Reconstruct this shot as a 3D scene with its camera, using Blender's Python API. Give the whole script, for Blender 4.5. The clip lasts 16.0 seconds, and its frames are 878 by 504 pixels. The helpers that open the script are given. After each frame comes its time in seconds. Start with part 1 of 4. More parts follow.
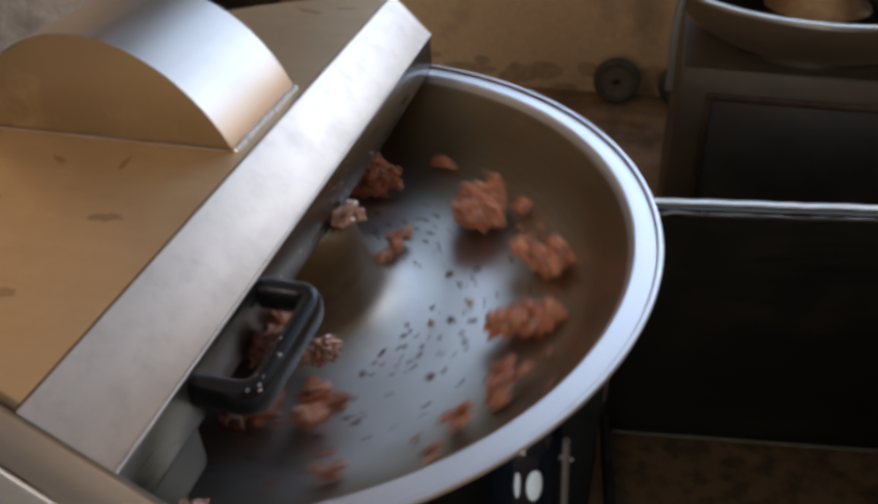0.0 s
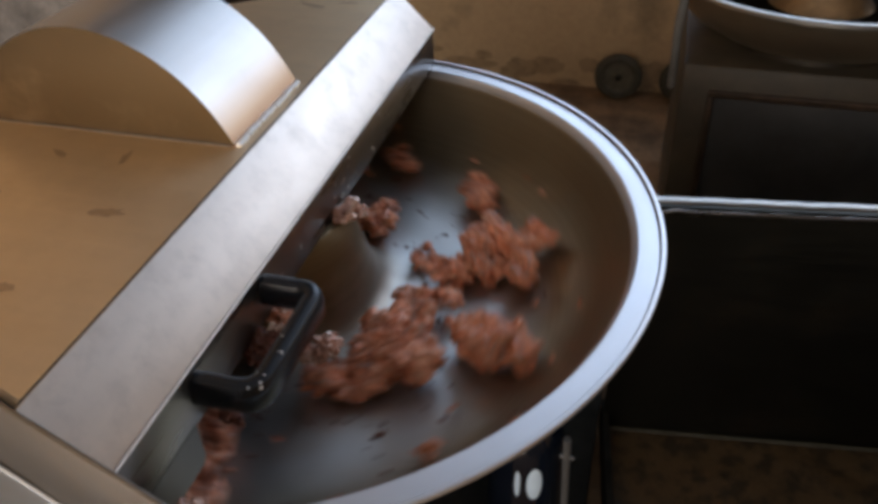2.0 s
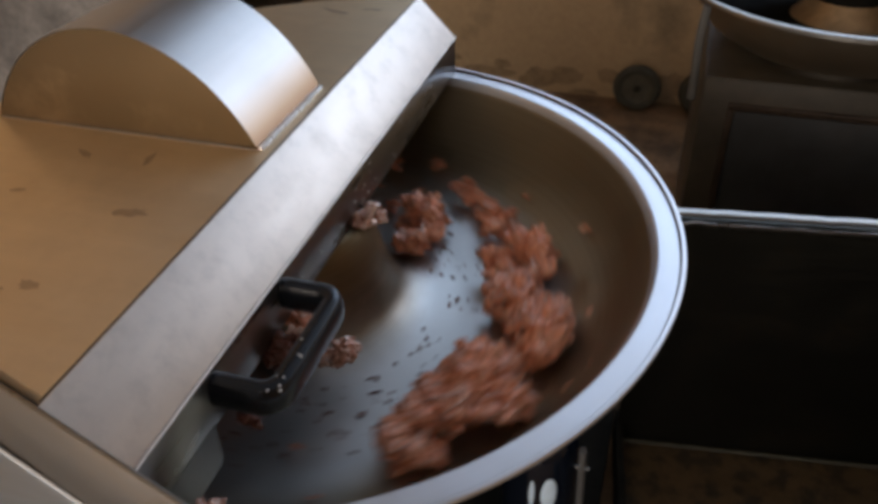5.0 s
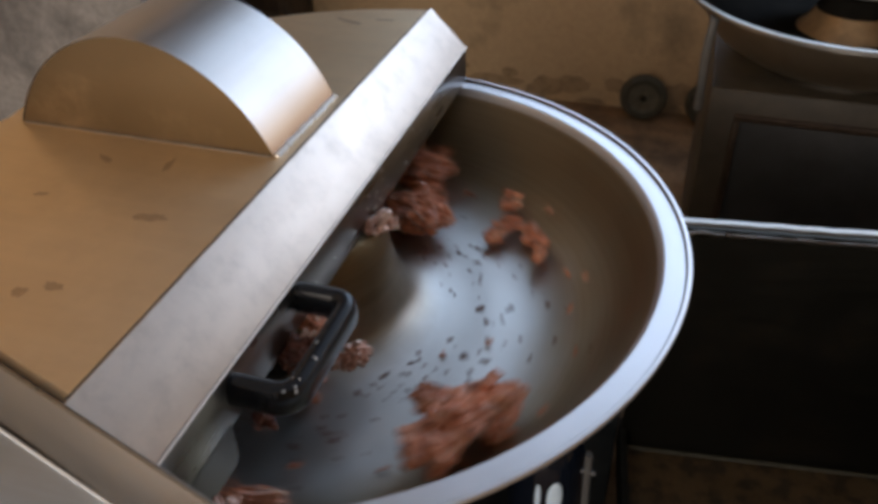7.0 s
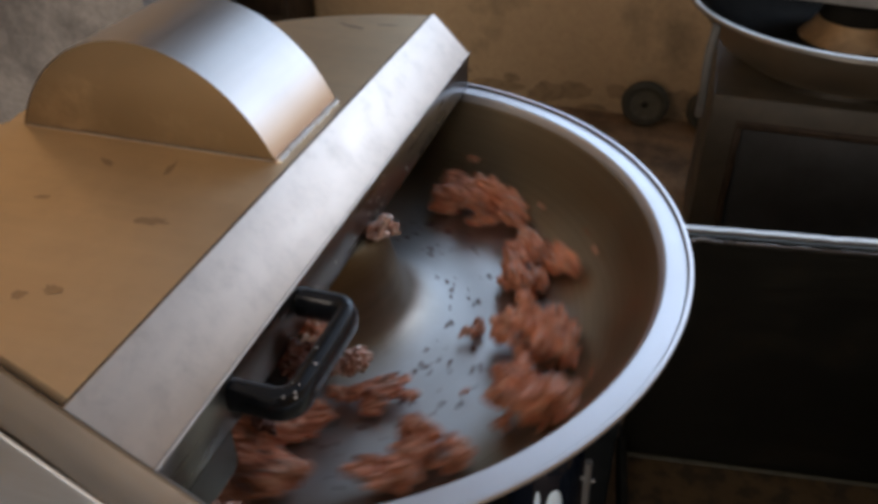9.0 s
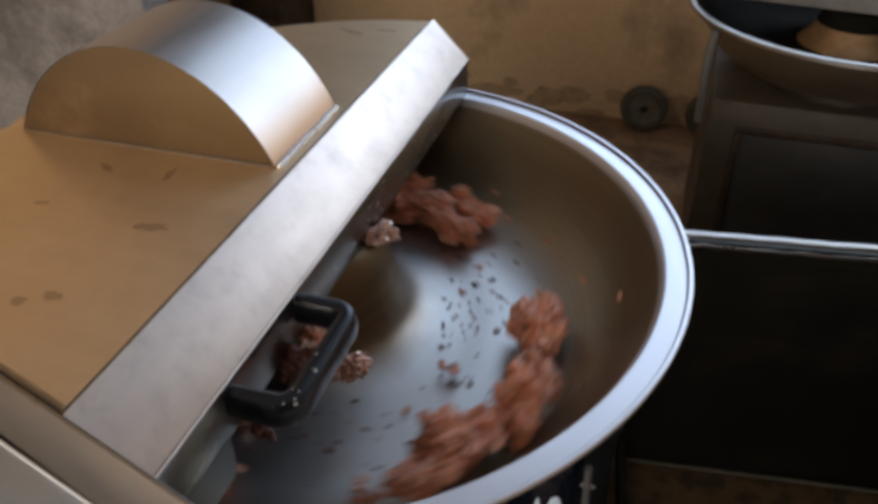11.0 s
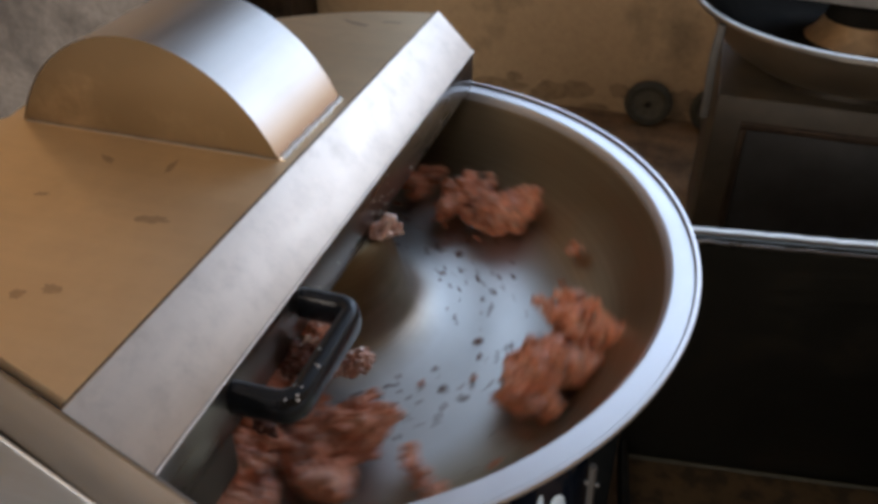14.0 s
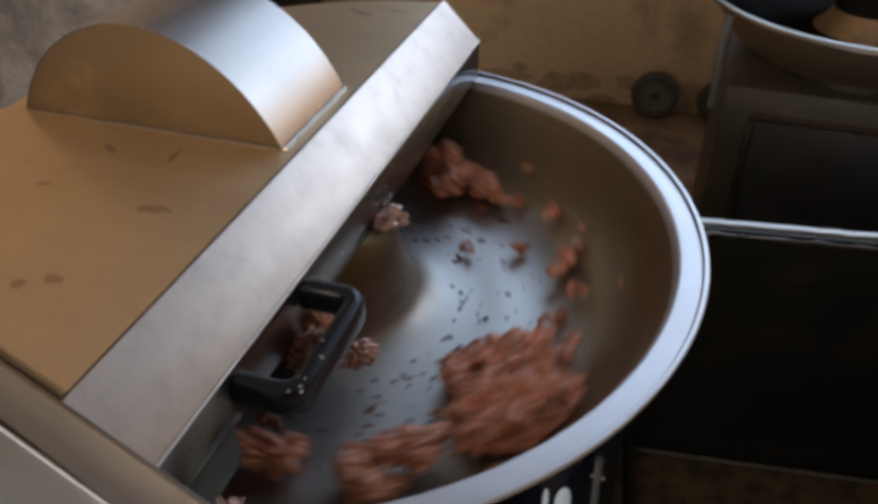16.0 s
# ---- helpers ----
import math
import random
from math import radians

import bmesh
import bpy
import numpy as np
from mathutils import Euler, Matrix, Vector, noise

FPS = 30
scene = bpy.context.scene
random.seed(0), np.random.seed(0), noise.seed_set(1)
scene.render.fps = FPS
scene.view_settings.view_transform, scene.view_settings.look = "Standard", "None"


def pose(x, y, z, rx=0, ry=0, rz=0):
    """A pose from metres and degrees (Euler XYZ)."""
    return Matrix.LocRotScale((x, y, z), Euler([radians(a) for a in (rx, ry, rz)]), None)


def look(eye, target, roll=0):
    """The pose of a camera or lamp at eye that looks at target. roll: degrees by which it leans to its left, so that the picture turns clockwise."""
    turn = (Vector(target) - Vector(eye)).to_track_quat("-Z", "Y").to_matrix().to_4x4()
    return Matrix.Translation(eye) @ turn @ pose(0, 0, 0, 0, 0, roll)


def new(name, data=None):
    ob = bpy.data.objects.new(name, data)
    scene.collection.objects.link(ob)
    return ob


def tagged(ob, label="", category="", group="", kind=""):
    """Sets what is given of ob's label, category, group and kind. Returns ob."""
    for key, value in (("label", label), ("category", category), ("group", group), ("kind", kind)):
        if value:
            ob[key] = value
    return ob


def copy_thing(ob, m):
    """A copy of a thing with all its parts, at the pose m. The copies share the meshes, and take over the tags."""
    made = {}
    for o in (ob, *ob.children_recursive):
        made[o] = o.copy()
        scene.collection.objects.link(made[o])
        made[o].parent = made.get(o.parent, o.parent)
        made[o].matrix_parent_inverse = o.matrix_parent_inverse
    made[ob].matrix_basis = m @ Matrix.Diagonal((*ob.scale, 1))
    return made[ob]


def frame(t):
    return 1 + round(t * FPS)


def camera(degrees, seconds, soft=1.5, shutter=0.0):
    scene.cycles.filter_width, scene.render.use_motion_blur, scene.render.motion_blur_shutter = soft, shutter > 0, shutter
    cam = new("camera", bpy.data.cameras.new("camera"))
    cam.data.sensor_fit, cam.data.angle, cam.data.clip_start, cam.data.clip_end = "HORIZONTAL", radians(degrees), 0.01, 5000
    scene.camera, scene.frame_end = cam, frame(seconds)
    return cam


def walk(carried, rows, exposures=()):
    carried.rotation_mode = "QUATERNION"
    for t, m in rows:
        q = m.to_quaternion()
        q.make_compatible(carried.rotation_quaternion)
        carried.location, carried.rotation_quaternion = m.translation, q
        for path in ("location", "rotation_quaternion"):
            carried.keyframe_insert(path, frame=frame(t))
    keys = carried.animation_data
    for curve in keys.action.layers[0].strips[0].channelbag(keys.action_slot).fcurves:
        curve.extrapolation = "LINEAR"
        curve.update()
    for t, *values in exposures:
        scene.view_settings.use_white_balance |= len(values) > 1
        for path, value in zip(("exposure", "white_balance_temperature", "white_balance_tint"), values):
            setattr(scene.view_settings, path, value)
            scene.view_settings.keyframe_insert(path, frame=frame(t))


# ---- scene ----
cam = camera(56.66, 16.0, 4.0, 0.9)
CAM_ROWS = [
    (0, look((0.3380, -0.5797, 1.2245), (0.1565, 0.0407, 0.7532), -2.47)),
    (0.5, look((0.3359, -0.5790, 1.2242), (0.1547, 0.0409, 0.7520), -2.13)),
    (1, look((0.3338, -0.5756, 1.2252), (0.1526, 0.0424, 0.7507), -2.13)),
    (1.5, look((0.3328, -0.5757, 1.2257), (0.1525, 0.0423, 0.7508), -1.87)),
    (2, look((0.3339, -0.5757, 1.2248), (0.1545, 0.0416, 0.7487), -1.94)),
    (2.5, look((0.3310, -0.5745, 1.2241), (0.1512, 0.0417, 0.7467), -1.70)),
    (3, look((0.3318, -0.5741, 1.2244), (0.1501, 0.0418, 0.7472), -1.76)),
    (3.5, look((0.3316, -0.5738, 1.2248), (0.1483, 0.0417, 0.7477), -1.74)),
    (4, look((0.3296, -0.5747, 1.2242), (0.1442, 0.0415, 0.7488), -1.64)),
    (6.3, look((0.3286, -0.5873, 1.2300), (0.1285, 0.0320, 0.7648), -1.29)),
    (6.5, look((0.3256, -0.5893, 1.2326), (0.1291, 0.0308, 0.7669), -1.04)),
    (7, look((0.3273, -0.5915, 1.2341), (0.1292, 0.0289, 0.7695), -1.02)),
    (7.5, look((0.3287, -0.5927, 1.2343), (0.1300, 0.0287, 0.7713), -1.11)),
    (8, look((0.3278, -0.5921, 1.2344), (0.1298, 0.0298, 0.7717), -0.83)),
    (8.5, look((0.3272, -0.5918, 1.2341), (0.1297, 0.0317, 0.7733), -0.69)),
    (9, look((0.3265, -0.5902, 1.2343), (0.1272, 0.0325, 0.7734), -0.63)),
    (11.5, look((0.3241, -0.5885, 1.2356), (0.1255, 0.0370, 0.7781), -0.50)),
    (12, look((0.3221, -0.5843, 1.2337), (0.1227, 0.0399, 0.7749), -0.48)),
    (12.5, look((0.3217, -0.5839, 1.2338), (0.1223, 0.0402, 0.7747), -0.42)),
    (13, look((0.3215, -0.5848, 1.2330), (0.1208, 0.0386, 0.7736), -0.43)),
    (13.5, look((0.3219, -0.5849, 1.2322), (0.1218, 0.0380, 0.7719), -0.40)),
    (14, look((0.3202, -0.5828, 1.2308), (0.1212, 0.0389, 0.7683), -0.20)),
    (14.5, look((0.3209, -0.5816, 1.2284), (0.1207, 0.0381, 0.7638), -0.38)),
    (15, look((0.3215, -0.5795, 1.2248), (0.1218, 0.0376, 0.7565), -0.49)),
    (15.5, look((0.3189, -0.5800, 1.2251), (0.1171, 0.0367, 0.7571), -0.32)),
    (16, look((0.3190, -0.5784, 1.2255), (0.1163, 0.0377, 0.7572), -0.39)),
]
walk(cam, CAM_ROWS, [(t, e, 6650, 16) for t, e in ((0.0, -0.04), (0.5, -0.09), (1.5, -0.12), (2.5, -0.02), (3.0, -0.07), (4.0, -0.22), (6.5, -0.06), (7.0, -0.03), (7.5, -0.15), (8.5, -0.16), (9.0, -0.14), (12.5, 0.01), (14.5, -0.09), (16.0, -0.24))])

# ---- world and lights ----
RIM = 0.80          # height of the bowl's rim
LIDZ = 0.895        # height of the lid's flat top
BACK = 2.05         # the wall behind the machine

world = bpy.data.worlds.new("sky")
scene.world = world
world.use_nodes = True
wn = world.node_tree
sky = wn.nodes.new("ShaderNodeTexSky")
sky.sky_type = "NISHITA"
sky.sun_disc = False
sky.sun_elevation, sky.sun_rotation = radians(35), radians(40)
wn.links.new(sky.outputs[0], wn.nodes["Background"].inputs[0])
wn.nodes["Background"].inputs[1].default_value = 0.10


def opening_lamp(name, width, height, watts, colour, m):
    """A rectangular lamp set in one opening of the room."""
    data = bpy.data.lights.new(name, "AREA")
    data.shape, data.size, data.size_y = "RECTANGLE", width, height
    data.energy, data.color = watts, colour
    ob = new(name, data)
    ob.matrix_world = m
    return ob


opening_lamp("window_daylight", 3.31, 1.62, 42, (0.55, 0.76, 1.0), look((1.325, BACK + 0.10, 1.97), (1.325, 0.0, 1.97)))
# warm fill lamp added behind the camera to raise the ambient light
opening_lamp("unseen_fill", 2.7, 2.2, 92, (1.0, 0.91, 0.78), look((-0.7, -3.15, 1.25), (-0.7, 0.0, 1.25)))
scene.view_settings.exposure = 0.0


# ---- materials ----
def material(name):
    m = bpy.data.materials.new(name)
    m.use_nodes = True
    return m, m.node_tree, m.node_tree.nodes["Principled BSDF"]


def link(nt, a, b):
    nt.links.new(a, b)


def coords(nt, scale=(1, 1, 1), kind="Object"):
    tc = nt.nodes.new("ShaderNodeTexCoord")
    mp = nt.nodes.new("ShaderNodeMapping")
    mp.inputs["Scale"].default_value = scale
    link(nt, tc.outputs[kind], mp.inputs["Vector"])
    return mp.outputs["Vector"]


def noise_tex(nt, vec, scale, detail=4.0, rough=0.6):
    n = nt.nodes.new("ShaderNodeTexNoise")
    n.inputs["Scale"].default_value = scale
    n.inputs["Detail"].default_value = detail
    n.inputs["Roughness"].default_value = rough
    link(nt, vec, n.inputs["Vector"])
    return n.outputs["Fac"]


def ramp(nt, fac, stops):
    r = nt.nodes.new("ShaderNodeValToRGB")
    while len(r.color_ramp.elements) < len(stops):
        r.color_ramp.elements.new(0.5)
    for e, (p, c) in zip(r.color_ramp.elements, stops):
        e.position = p
        e.color = (*c, 1) if len(c) == 3 else c
    link(nt, fac, r.inputs["Fac"])
    return r.outputs["Color"]


def grey(v):
    return (v, v, v)


def mixed(nt, fac, a, b, mode="MIX"):
    n = nt.nodes.new("ShaderNodeMix")
    n.data_type, n.blend_type = "RGBA", mode
    if isinstance(fac, float):
        n.inputs["Factor"].default_value = fac
    else:
        link(nt, fac, n.inputs["Factor"])
    link(nt, a, n.inputs["A"])
    link(nt, b, n.inputs["B"])
    return n.outputs["Result"]


def bump(nt, bsdf, height, strength, distance=0.002):
    b = nt.nodes.new("ShaderNodeBump")
    b.inputs["Strength"].default_value = strength
    b.inputs["Distance"].default_value = distance
    link(nt, height, b.inputs["Height"])
    link(nt, b.outputs["Normal"], bsdf.inputs["Normal"])


def steel(name, base, rough_lo, rough_hi, brush=(220, 6, 220), stain=0.5, tint=(0.55, 0.43, 0.30), relief=0.08, clouds=7.0, lo=0.52, hi=0.75):
    """Brushed stainless steel with faint grease stains and wear."""
    m, nt, p = material(name)
    grain = noise_tex(nt, coords(nt, brush), 1.0, 3.0)
    cloud = noise_tex(nt, coords(nt), clouds, 5.0, 0.65)
    fine = noise_tex(nt, coords(nt), 55.0, 4.0, 0.7)
    clean = ramp(nt, grain, [(0.3, tuple(0.93 * c for c in base)), (0.7, base)])
    dirty = ramp(nt, fine, [(0.3, tint), (0.75, tuple(0.9 * c for c in base))])
    mask = ramp(nt, cloud, [(lo, grey(0.0)), (hi, grey(stain))])
    link(nt, mixed(nt, mask, clean, dirty), p.inputs["Base Color"])
    p.inputs["Metallic"].default_value = 1.0
    mm = nt.nodes.new("ShaderNodeMapRange")
    mm.inputs["To Min"].default_value, mm.inputs["To Max"].default_value = rough_lo, rough_hi
    mix2 = nt.nodes.new("ShaderNodeMath")
    mix2.operation = "ADD"
    half = nt.nodes.new("ShaderNodeMath")
    half.operation = "MULTIPLY"
    half.inputs[1].default_value = 0.5
    link(nt, grain, mix2.inputs[0])
    link(nt, cloud, mix2.inputs[1])
    link(nt, mix2.outputs[0], half.inputs[0])
    mm.inputs["From Min"].default_value, mm.inputs["From Max"].default_value = 0.3, 0.7
    link(nt, half.outputs[0], mm.inputs["Value"])
    link(nt, mm.outputs["Result"], p.inputs["Roughness"])
    bump(nt, p, grain, relief, 0.0006)
    return m


def plaster(name, light, dark, stain, scale=3.0, lo=0.45, hi=0.7, rough=0.85, relief=0.3):
    m, nt, p = material(name)
    v = coords(nt)
    big = noise_tex(nt, v, scale, 6.0, 0.6)
    small = noise_tex(nt, v, scale * 12, 5.0, 0.7)
    base = ramp(nt, small, [(0.3, dark), (0.7, light)])
    stains = ramp(nt, big, [(lo, grey(0.0)), (hi, grey(0.85))])
    dirt = ramp(nt, small, [(0.2, tuple(0.7 * c for c in stain)), (0.8, stain)])
    link(nt, mixed(nt, stains, base, dirt), p.inputs["Base Color"])
    p.inputs["Roughness"].default_value = rough
    bump(nt, p, small, relief, 0.004)
    return m


def plain(name, colour, rough, metal=0.0, var=0.25, scale=30.0, relief=0.1):
    m, nt, p = material(name)
    n = noise_tex(nt, coords(nt), scale, 5.0, 0.65)
    link(nt, ramp(nt, n, [(0.3, tuple(c * (1 - var) for c in colour)), (0.7, tuple(min(1, c * (1 + var)) for c in colour))]), p.inputs["Base Color"])
    p.inputs["Roughness"].default_value = rough
    p.inputs["Metallic"].default_value = metal
    bump(nt, p, n, relief, 0.001)
    return m


def meat_material(name, red, pale):
    m, nt, p = material(name)
    v = coords(nt)
    n1 = noise_tex(nt, v, 27.0, 6.0, 0.7)
    n2 = noise_tex(nt, coords(nt, (1, 0.35, 1)), 150.0, 4.0, 0.7)
    lean = ramp(nt, n1, [(0.3, tuple(0.42 * c for c in red)), (0.5, red), (0.72, tuple(0.55 * a + 0.5 * b for a, b in zip(red, pale)))])
    fat = ramp(nt, n2, [(0.54, grey(0.0)), (0.72, grey(0.75))])
    fatc = ramp(nt, n1, [(0.2, tuple(0.8 * c for c in pale)), (0.8, pale)])
    cells = nt.nodes.new("ShaderNodeTexVoronoi")
    cells.inputs["Scale"].default_value = 260.0
    link(nt, coords(nt, (1, 0.30, 1)), cells.inputs["Vector"])
    pick = nt.nodes.new("ShaderNodeSeparateColor")
    link(nt, cells.outputs["Color"], pick.inputs[0])
    shade = ramp(nt, pick.outputs[0], [(0.0, grey(0.78)), (0.6, grey(1.0)), (1.0, (1.22, 1.20, 1.18))])
    link(nt, mixed(nt, 1.0, mixed(nt, fat, lean, fatc), shade, "MULTIPLY"), p.inputs["Base Color"])
    p.inputs["Roughness"].default_value = 0.27
    p.inputs["Subsurface Weight"].default_value = 0.05
    p.inputs["Subsurface Radius"].default_value = (0.012, 0.004, 0.003)
    both = nt.nodes.new("ShaderNodeMath")
    both.operation = "MULTIPLY_ADD"
    link(nt, cells.outputs["Distance"], both.inputs[0])
    both.inputs[1].default_value = -0.7
    link(nt, n2, both.inputs[2])
    bump(nt, p, both.outputs[0], 0.42, 0.003)
    return m


STEEL_LID = steel("lid_steel", (0.97, 0.80, 0.56), 0.38, 0.48, (5, 60, 5), 0.5, (0.66, 0.50, 0.31), 0.03, 5.0, 0.42, 0.70)
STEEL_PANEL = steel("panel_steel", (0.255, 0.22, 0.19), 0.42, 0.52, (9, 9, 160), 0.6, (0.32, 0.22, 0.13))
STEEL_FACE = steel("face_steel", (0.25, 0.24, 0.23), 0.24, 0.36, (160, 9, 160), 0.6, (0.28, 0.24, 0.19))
# flat dome ends: their dim reflection is put in as a dark colour
STEEL_DOME_SHADED = steel("shaded_dome_steel", (0.145, 0.103, 0.06), 0.36, 0.46, (9, 200, 9), 0.5, (0.42, 0.30, 0.18))
SMUDGE = steel("greasy_smudge", (0.70, 0.54, 0.36), 0.40, 0.50, (9, 200, 9), 0.5, (0.34, 0.25, 0.16))
STEEL_BAND = steel("band_steel", (0.81, 0.73, 0.66), 0.44, 0.58, (70, 20, 70), 0.7, (0.54, 0.49, 0.445), 0.10, 42.0, 0.48, 0.76)
def warm_footed(name):
    """Dome steel with a warm reflection painted in along its foot."""
    m = steel(name, (0.60, 0.585, 0.57), 0.36, 0.50, (120, 9, 120), 0.4, (0.42, 0.38, 0.34))
    nt = m.node_tree
    p = nt.nodes["Principled BSDF"]
    before = p.inputs["Base Color"].links[0].from_socket
    sep = nt.nodes.new("ShaderNodeSeparateXYZ")
    tc = nt.nodes.new("ShaderNodeTexCoord")
    link(nt, tc.outputs["Object"], sep.inputs[0])
    mr = nt.nodes.new("ShaderNodeMapRange")
    mr.inputs["From Min"].default_value, mr.inputs["From Max"].default_value = LIDZ + 0.045, LIDZ
    link(nt, sep.outputs["Z"], mr.inputs["Value"])
    # straw-brown ramp that paints the warm reflection, stronger towards the foot
    tint = ramp(nt, mr.outputs["Result"], [(0.1, (1.0, 1.0, 1.0)), (0.75, (1.0, 0.70, 0.48)), (1.0, (0.95, 0.58, 0.36))])
    link(nt, mixed(nt, 1.0, before, tint, "MULTIPLY"), p.inputs["Base Color"])
    return m


STEEL_TINTED = warm_footed("dome_shell_steel")

def tinted_bowl(name):
    """Bowl steel: turned marks in rings, a paler floor, and brown reflections painted on the wall and round the hub."""
    m = steel(name, (0.58, 0.58, 0.565), 0.39, 0.48, (40, 40, 40), 0.25, (0.38, 0.32, 0.25), 0.03)
    nt = m.node_tree
    p = nt.nodes["Principled BSDF"]
    before = p.inputs["Base Color"].links[0].from_socket
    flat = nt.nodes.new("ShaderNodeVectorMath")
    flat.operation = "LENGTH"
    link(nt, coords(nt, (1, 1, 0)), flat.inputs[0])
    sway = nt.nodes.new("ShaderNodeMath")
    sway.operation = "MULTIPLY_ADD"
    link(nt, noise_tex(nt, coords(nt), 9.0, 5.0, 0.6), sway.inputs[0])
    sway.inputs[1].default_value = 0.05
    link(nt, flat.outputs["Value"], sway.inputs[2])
    # brown reflections on wall and hub, painted in by radius
    wall_tint = ramp(nt, sway.outputs[0], [(0.248, grey(0.0)), (0.305, grey(1.0))])
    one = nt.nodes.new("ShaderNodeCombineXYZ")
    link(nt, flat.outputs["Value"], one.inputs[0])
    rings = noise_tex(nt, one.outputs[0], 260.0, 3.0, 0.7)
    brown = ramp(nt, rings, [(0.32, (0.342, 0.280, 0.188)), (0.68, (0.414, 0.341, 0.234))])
    hub_tint = ramp(nt, sway.outputs[0], [(0.112, grey(1.0)), (0.160, grey(0.0))])
    hub_brown = ramp(nt, rings, [(0.32, (0.168, 0.122, 0.070)), (0.68, (0.230, 0.174, 0.106))])
    both = mixed(nt, wall_tint, before, brown)
    link(nt, mixed(nt, hub_tint, both, hub_brown), p.inputs["Base Color"])
    bump(nt, p, rings, 0.07, 0.0006)
    return m


STEEL_BOWL = tinted_bowl("bowl_steel")
STEEL_DECK = steel("deck_steel", (0.74, 0.86, 1.0), 0.38, 0.5, (12, 180, 12), 0.3, (0.5, 0.48, 0.46))
STEEL_RIM = steel("rim_steel", (0.77, 0.77, 0.795), 0.40, 0.50, (60, 60, 60), 0.2)
# near black, as the trough's shade is put into this steel
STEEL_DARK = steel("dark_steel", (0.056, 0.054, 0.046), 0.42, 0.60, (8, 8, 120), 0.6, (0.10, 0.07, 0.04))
STEEL_DULL = steel("dull_steel", (0.10, 0.088, 0.072), 0.42, 0.55, (30, 30, 220), 0.5)
STEEL_FRAME = steel("frame_steel", (0.45, 0.43, 0.40), 0.28, 0.45, (160, 160, 8), 0.5)
WELD = plain("weld_bead", (0.95, 0.95, 0.95), 0.30, 1.0, 0.2, 300.0, 0.4)
# second hub: the tan light falling on it is put into its colour
HUB_TAN = plain("lit_tan_hub", (0.43, 0.285, 0.15), 0.40, 0.5, 0.3, 25.0)
# second bowl's inside, near black with its shade in the colour
SHADED_BOWL = plain("shaded_bowl", (0.013, 0.012, 0.010), 0.85, 0.0, 0.4, 12.0)
SHADED_BOWL.node_tree.nodes["Principled BSDF"].inputs["Specular IOR Level"].default_value = 0.08
# brown housing, darkened in colour as it is lit from behind
OLD_BODY = plain("shaded_brown_housing", (0.062, 0.052, 0.038), 0.5, 0.0, 0.4, 10.0)
OLD_UNDER = steel("old_underside_steel", (0.42, 0.36, 0.27), 0.42, 0.55, (30, 30, 220), 0.5, (0.12, 0.085, 0.05))
FRAME_BROWN = plain("worn_brown_edge", (0.060, 0.040, 0.027), 0.5, 0.3, 0.5, 30.0)
# front panel with the backlit machine's shade in its colour
PANEL_BLACK = plain("shaded_panel", (0.034, 0.037, 0.040), 0.50, 0.0, 0.35, 9.0)
POST_GREY = plain("grey_post_paint", (0.17, 0.17, 0.168), 0.45, 0.2, 0.2, 40.0)
# bluish white that paints the window's glint on the deck edge
EDGE = plain("edge_glint", (0.82, 0.87, 0.96), 0.30, 0.25, 0.08, 60.0)
BLACK = plain("black_plastic", (0.009, 0.011, 0.015), 0.24, 0.0, 0.35, 60.0, 0.15)
RUBBER = plain("grey_rubber", (0.055, 0.052, 0.038), 0.7, 0.0, 0.3)
BLUE = plain("dark_blue_paint", (0.004, 0.006, 0.011), 0.10, 0.0, 0.2)
ROD = plain("grey_rod_paint", (0.075, 0.075, 0.075), 0.3, 0.0, 0.15)
# near-black colour that stands in for deep shade near the floor
DEEP_SHADE = plain("deep_shade", (0.015, 0.0145, 0.012), 0.9, 0.0, 0.4, 25.0)
# near black: shade under bowl and lid is put into this colour
SHADED = plain("shaded_dark_steel", (0.023, 0.020, 0.016), 0.80, 0.0, 0.4, 14.0)
# darker copy of the face steel, with the apron's shade in its colour
APRON = steel("shaded_apron_steel", (0.15, 0.145, 0.135), 0.40, 0.50, (160, 9, 160), 0.6, (0.22, 0.19, 0.15))
DEEP_SHADE.node_tree.nodes["Principled BSDF"].inputs["Specular IOR Level"].default_value = 0.1
# pale colour for the highlights painted on the drum
DRUM_GLINT = plain("drum_glint", (0.50, 0.63, 0.76), 0.22, 0.0, 0.1)
DARK_WOOD = plain("dark_wood", (0.05, 0.032, 0.018), 0.7, 0.0, 0.5, 18.0, 0.3)
PAINT_GREY = plain("grey_green_paint", (0.105, 0.098, 0.072), 0.6, 0.0, 0.3, 40.0)
TAN_WALL = plaster("tan_wall", (0.53, 0.375, 0.215), (0.45, 0.315, 0.18), (0.20, 0.145, 0.085), 4.2, 0.57, 0.80)
STAIN = plaster("mould_stain", (0.40, 0.275, 0.155), (0.33, 0.225, 0.125), (0.24, 0.165, 0.095), 22.0)
# pale tan for unseen surfaces that warm and brighten the lid's reflections
PALE_WALL = plaster("pale_tan_wall", (0.84, 0.66, 0.43), (0.76, 0.59, 0.38), (0.40, 0.29, 0.17), 1.8, 0.55, 0.8)
GREY_WALL = plaster("grey_concrete", (0.31, 0.297, 0.285), (0.20, 0.192, 0.188), (0.115, 0.11, 0.11), 6.0, 0.45, 0.65)
DARK_WALL = plaster("dark_concrete", (0.13, 0.125, 0.12), (0.09, 0.087, 0.085), (0.05, 0.05, 0.05), 4.0)
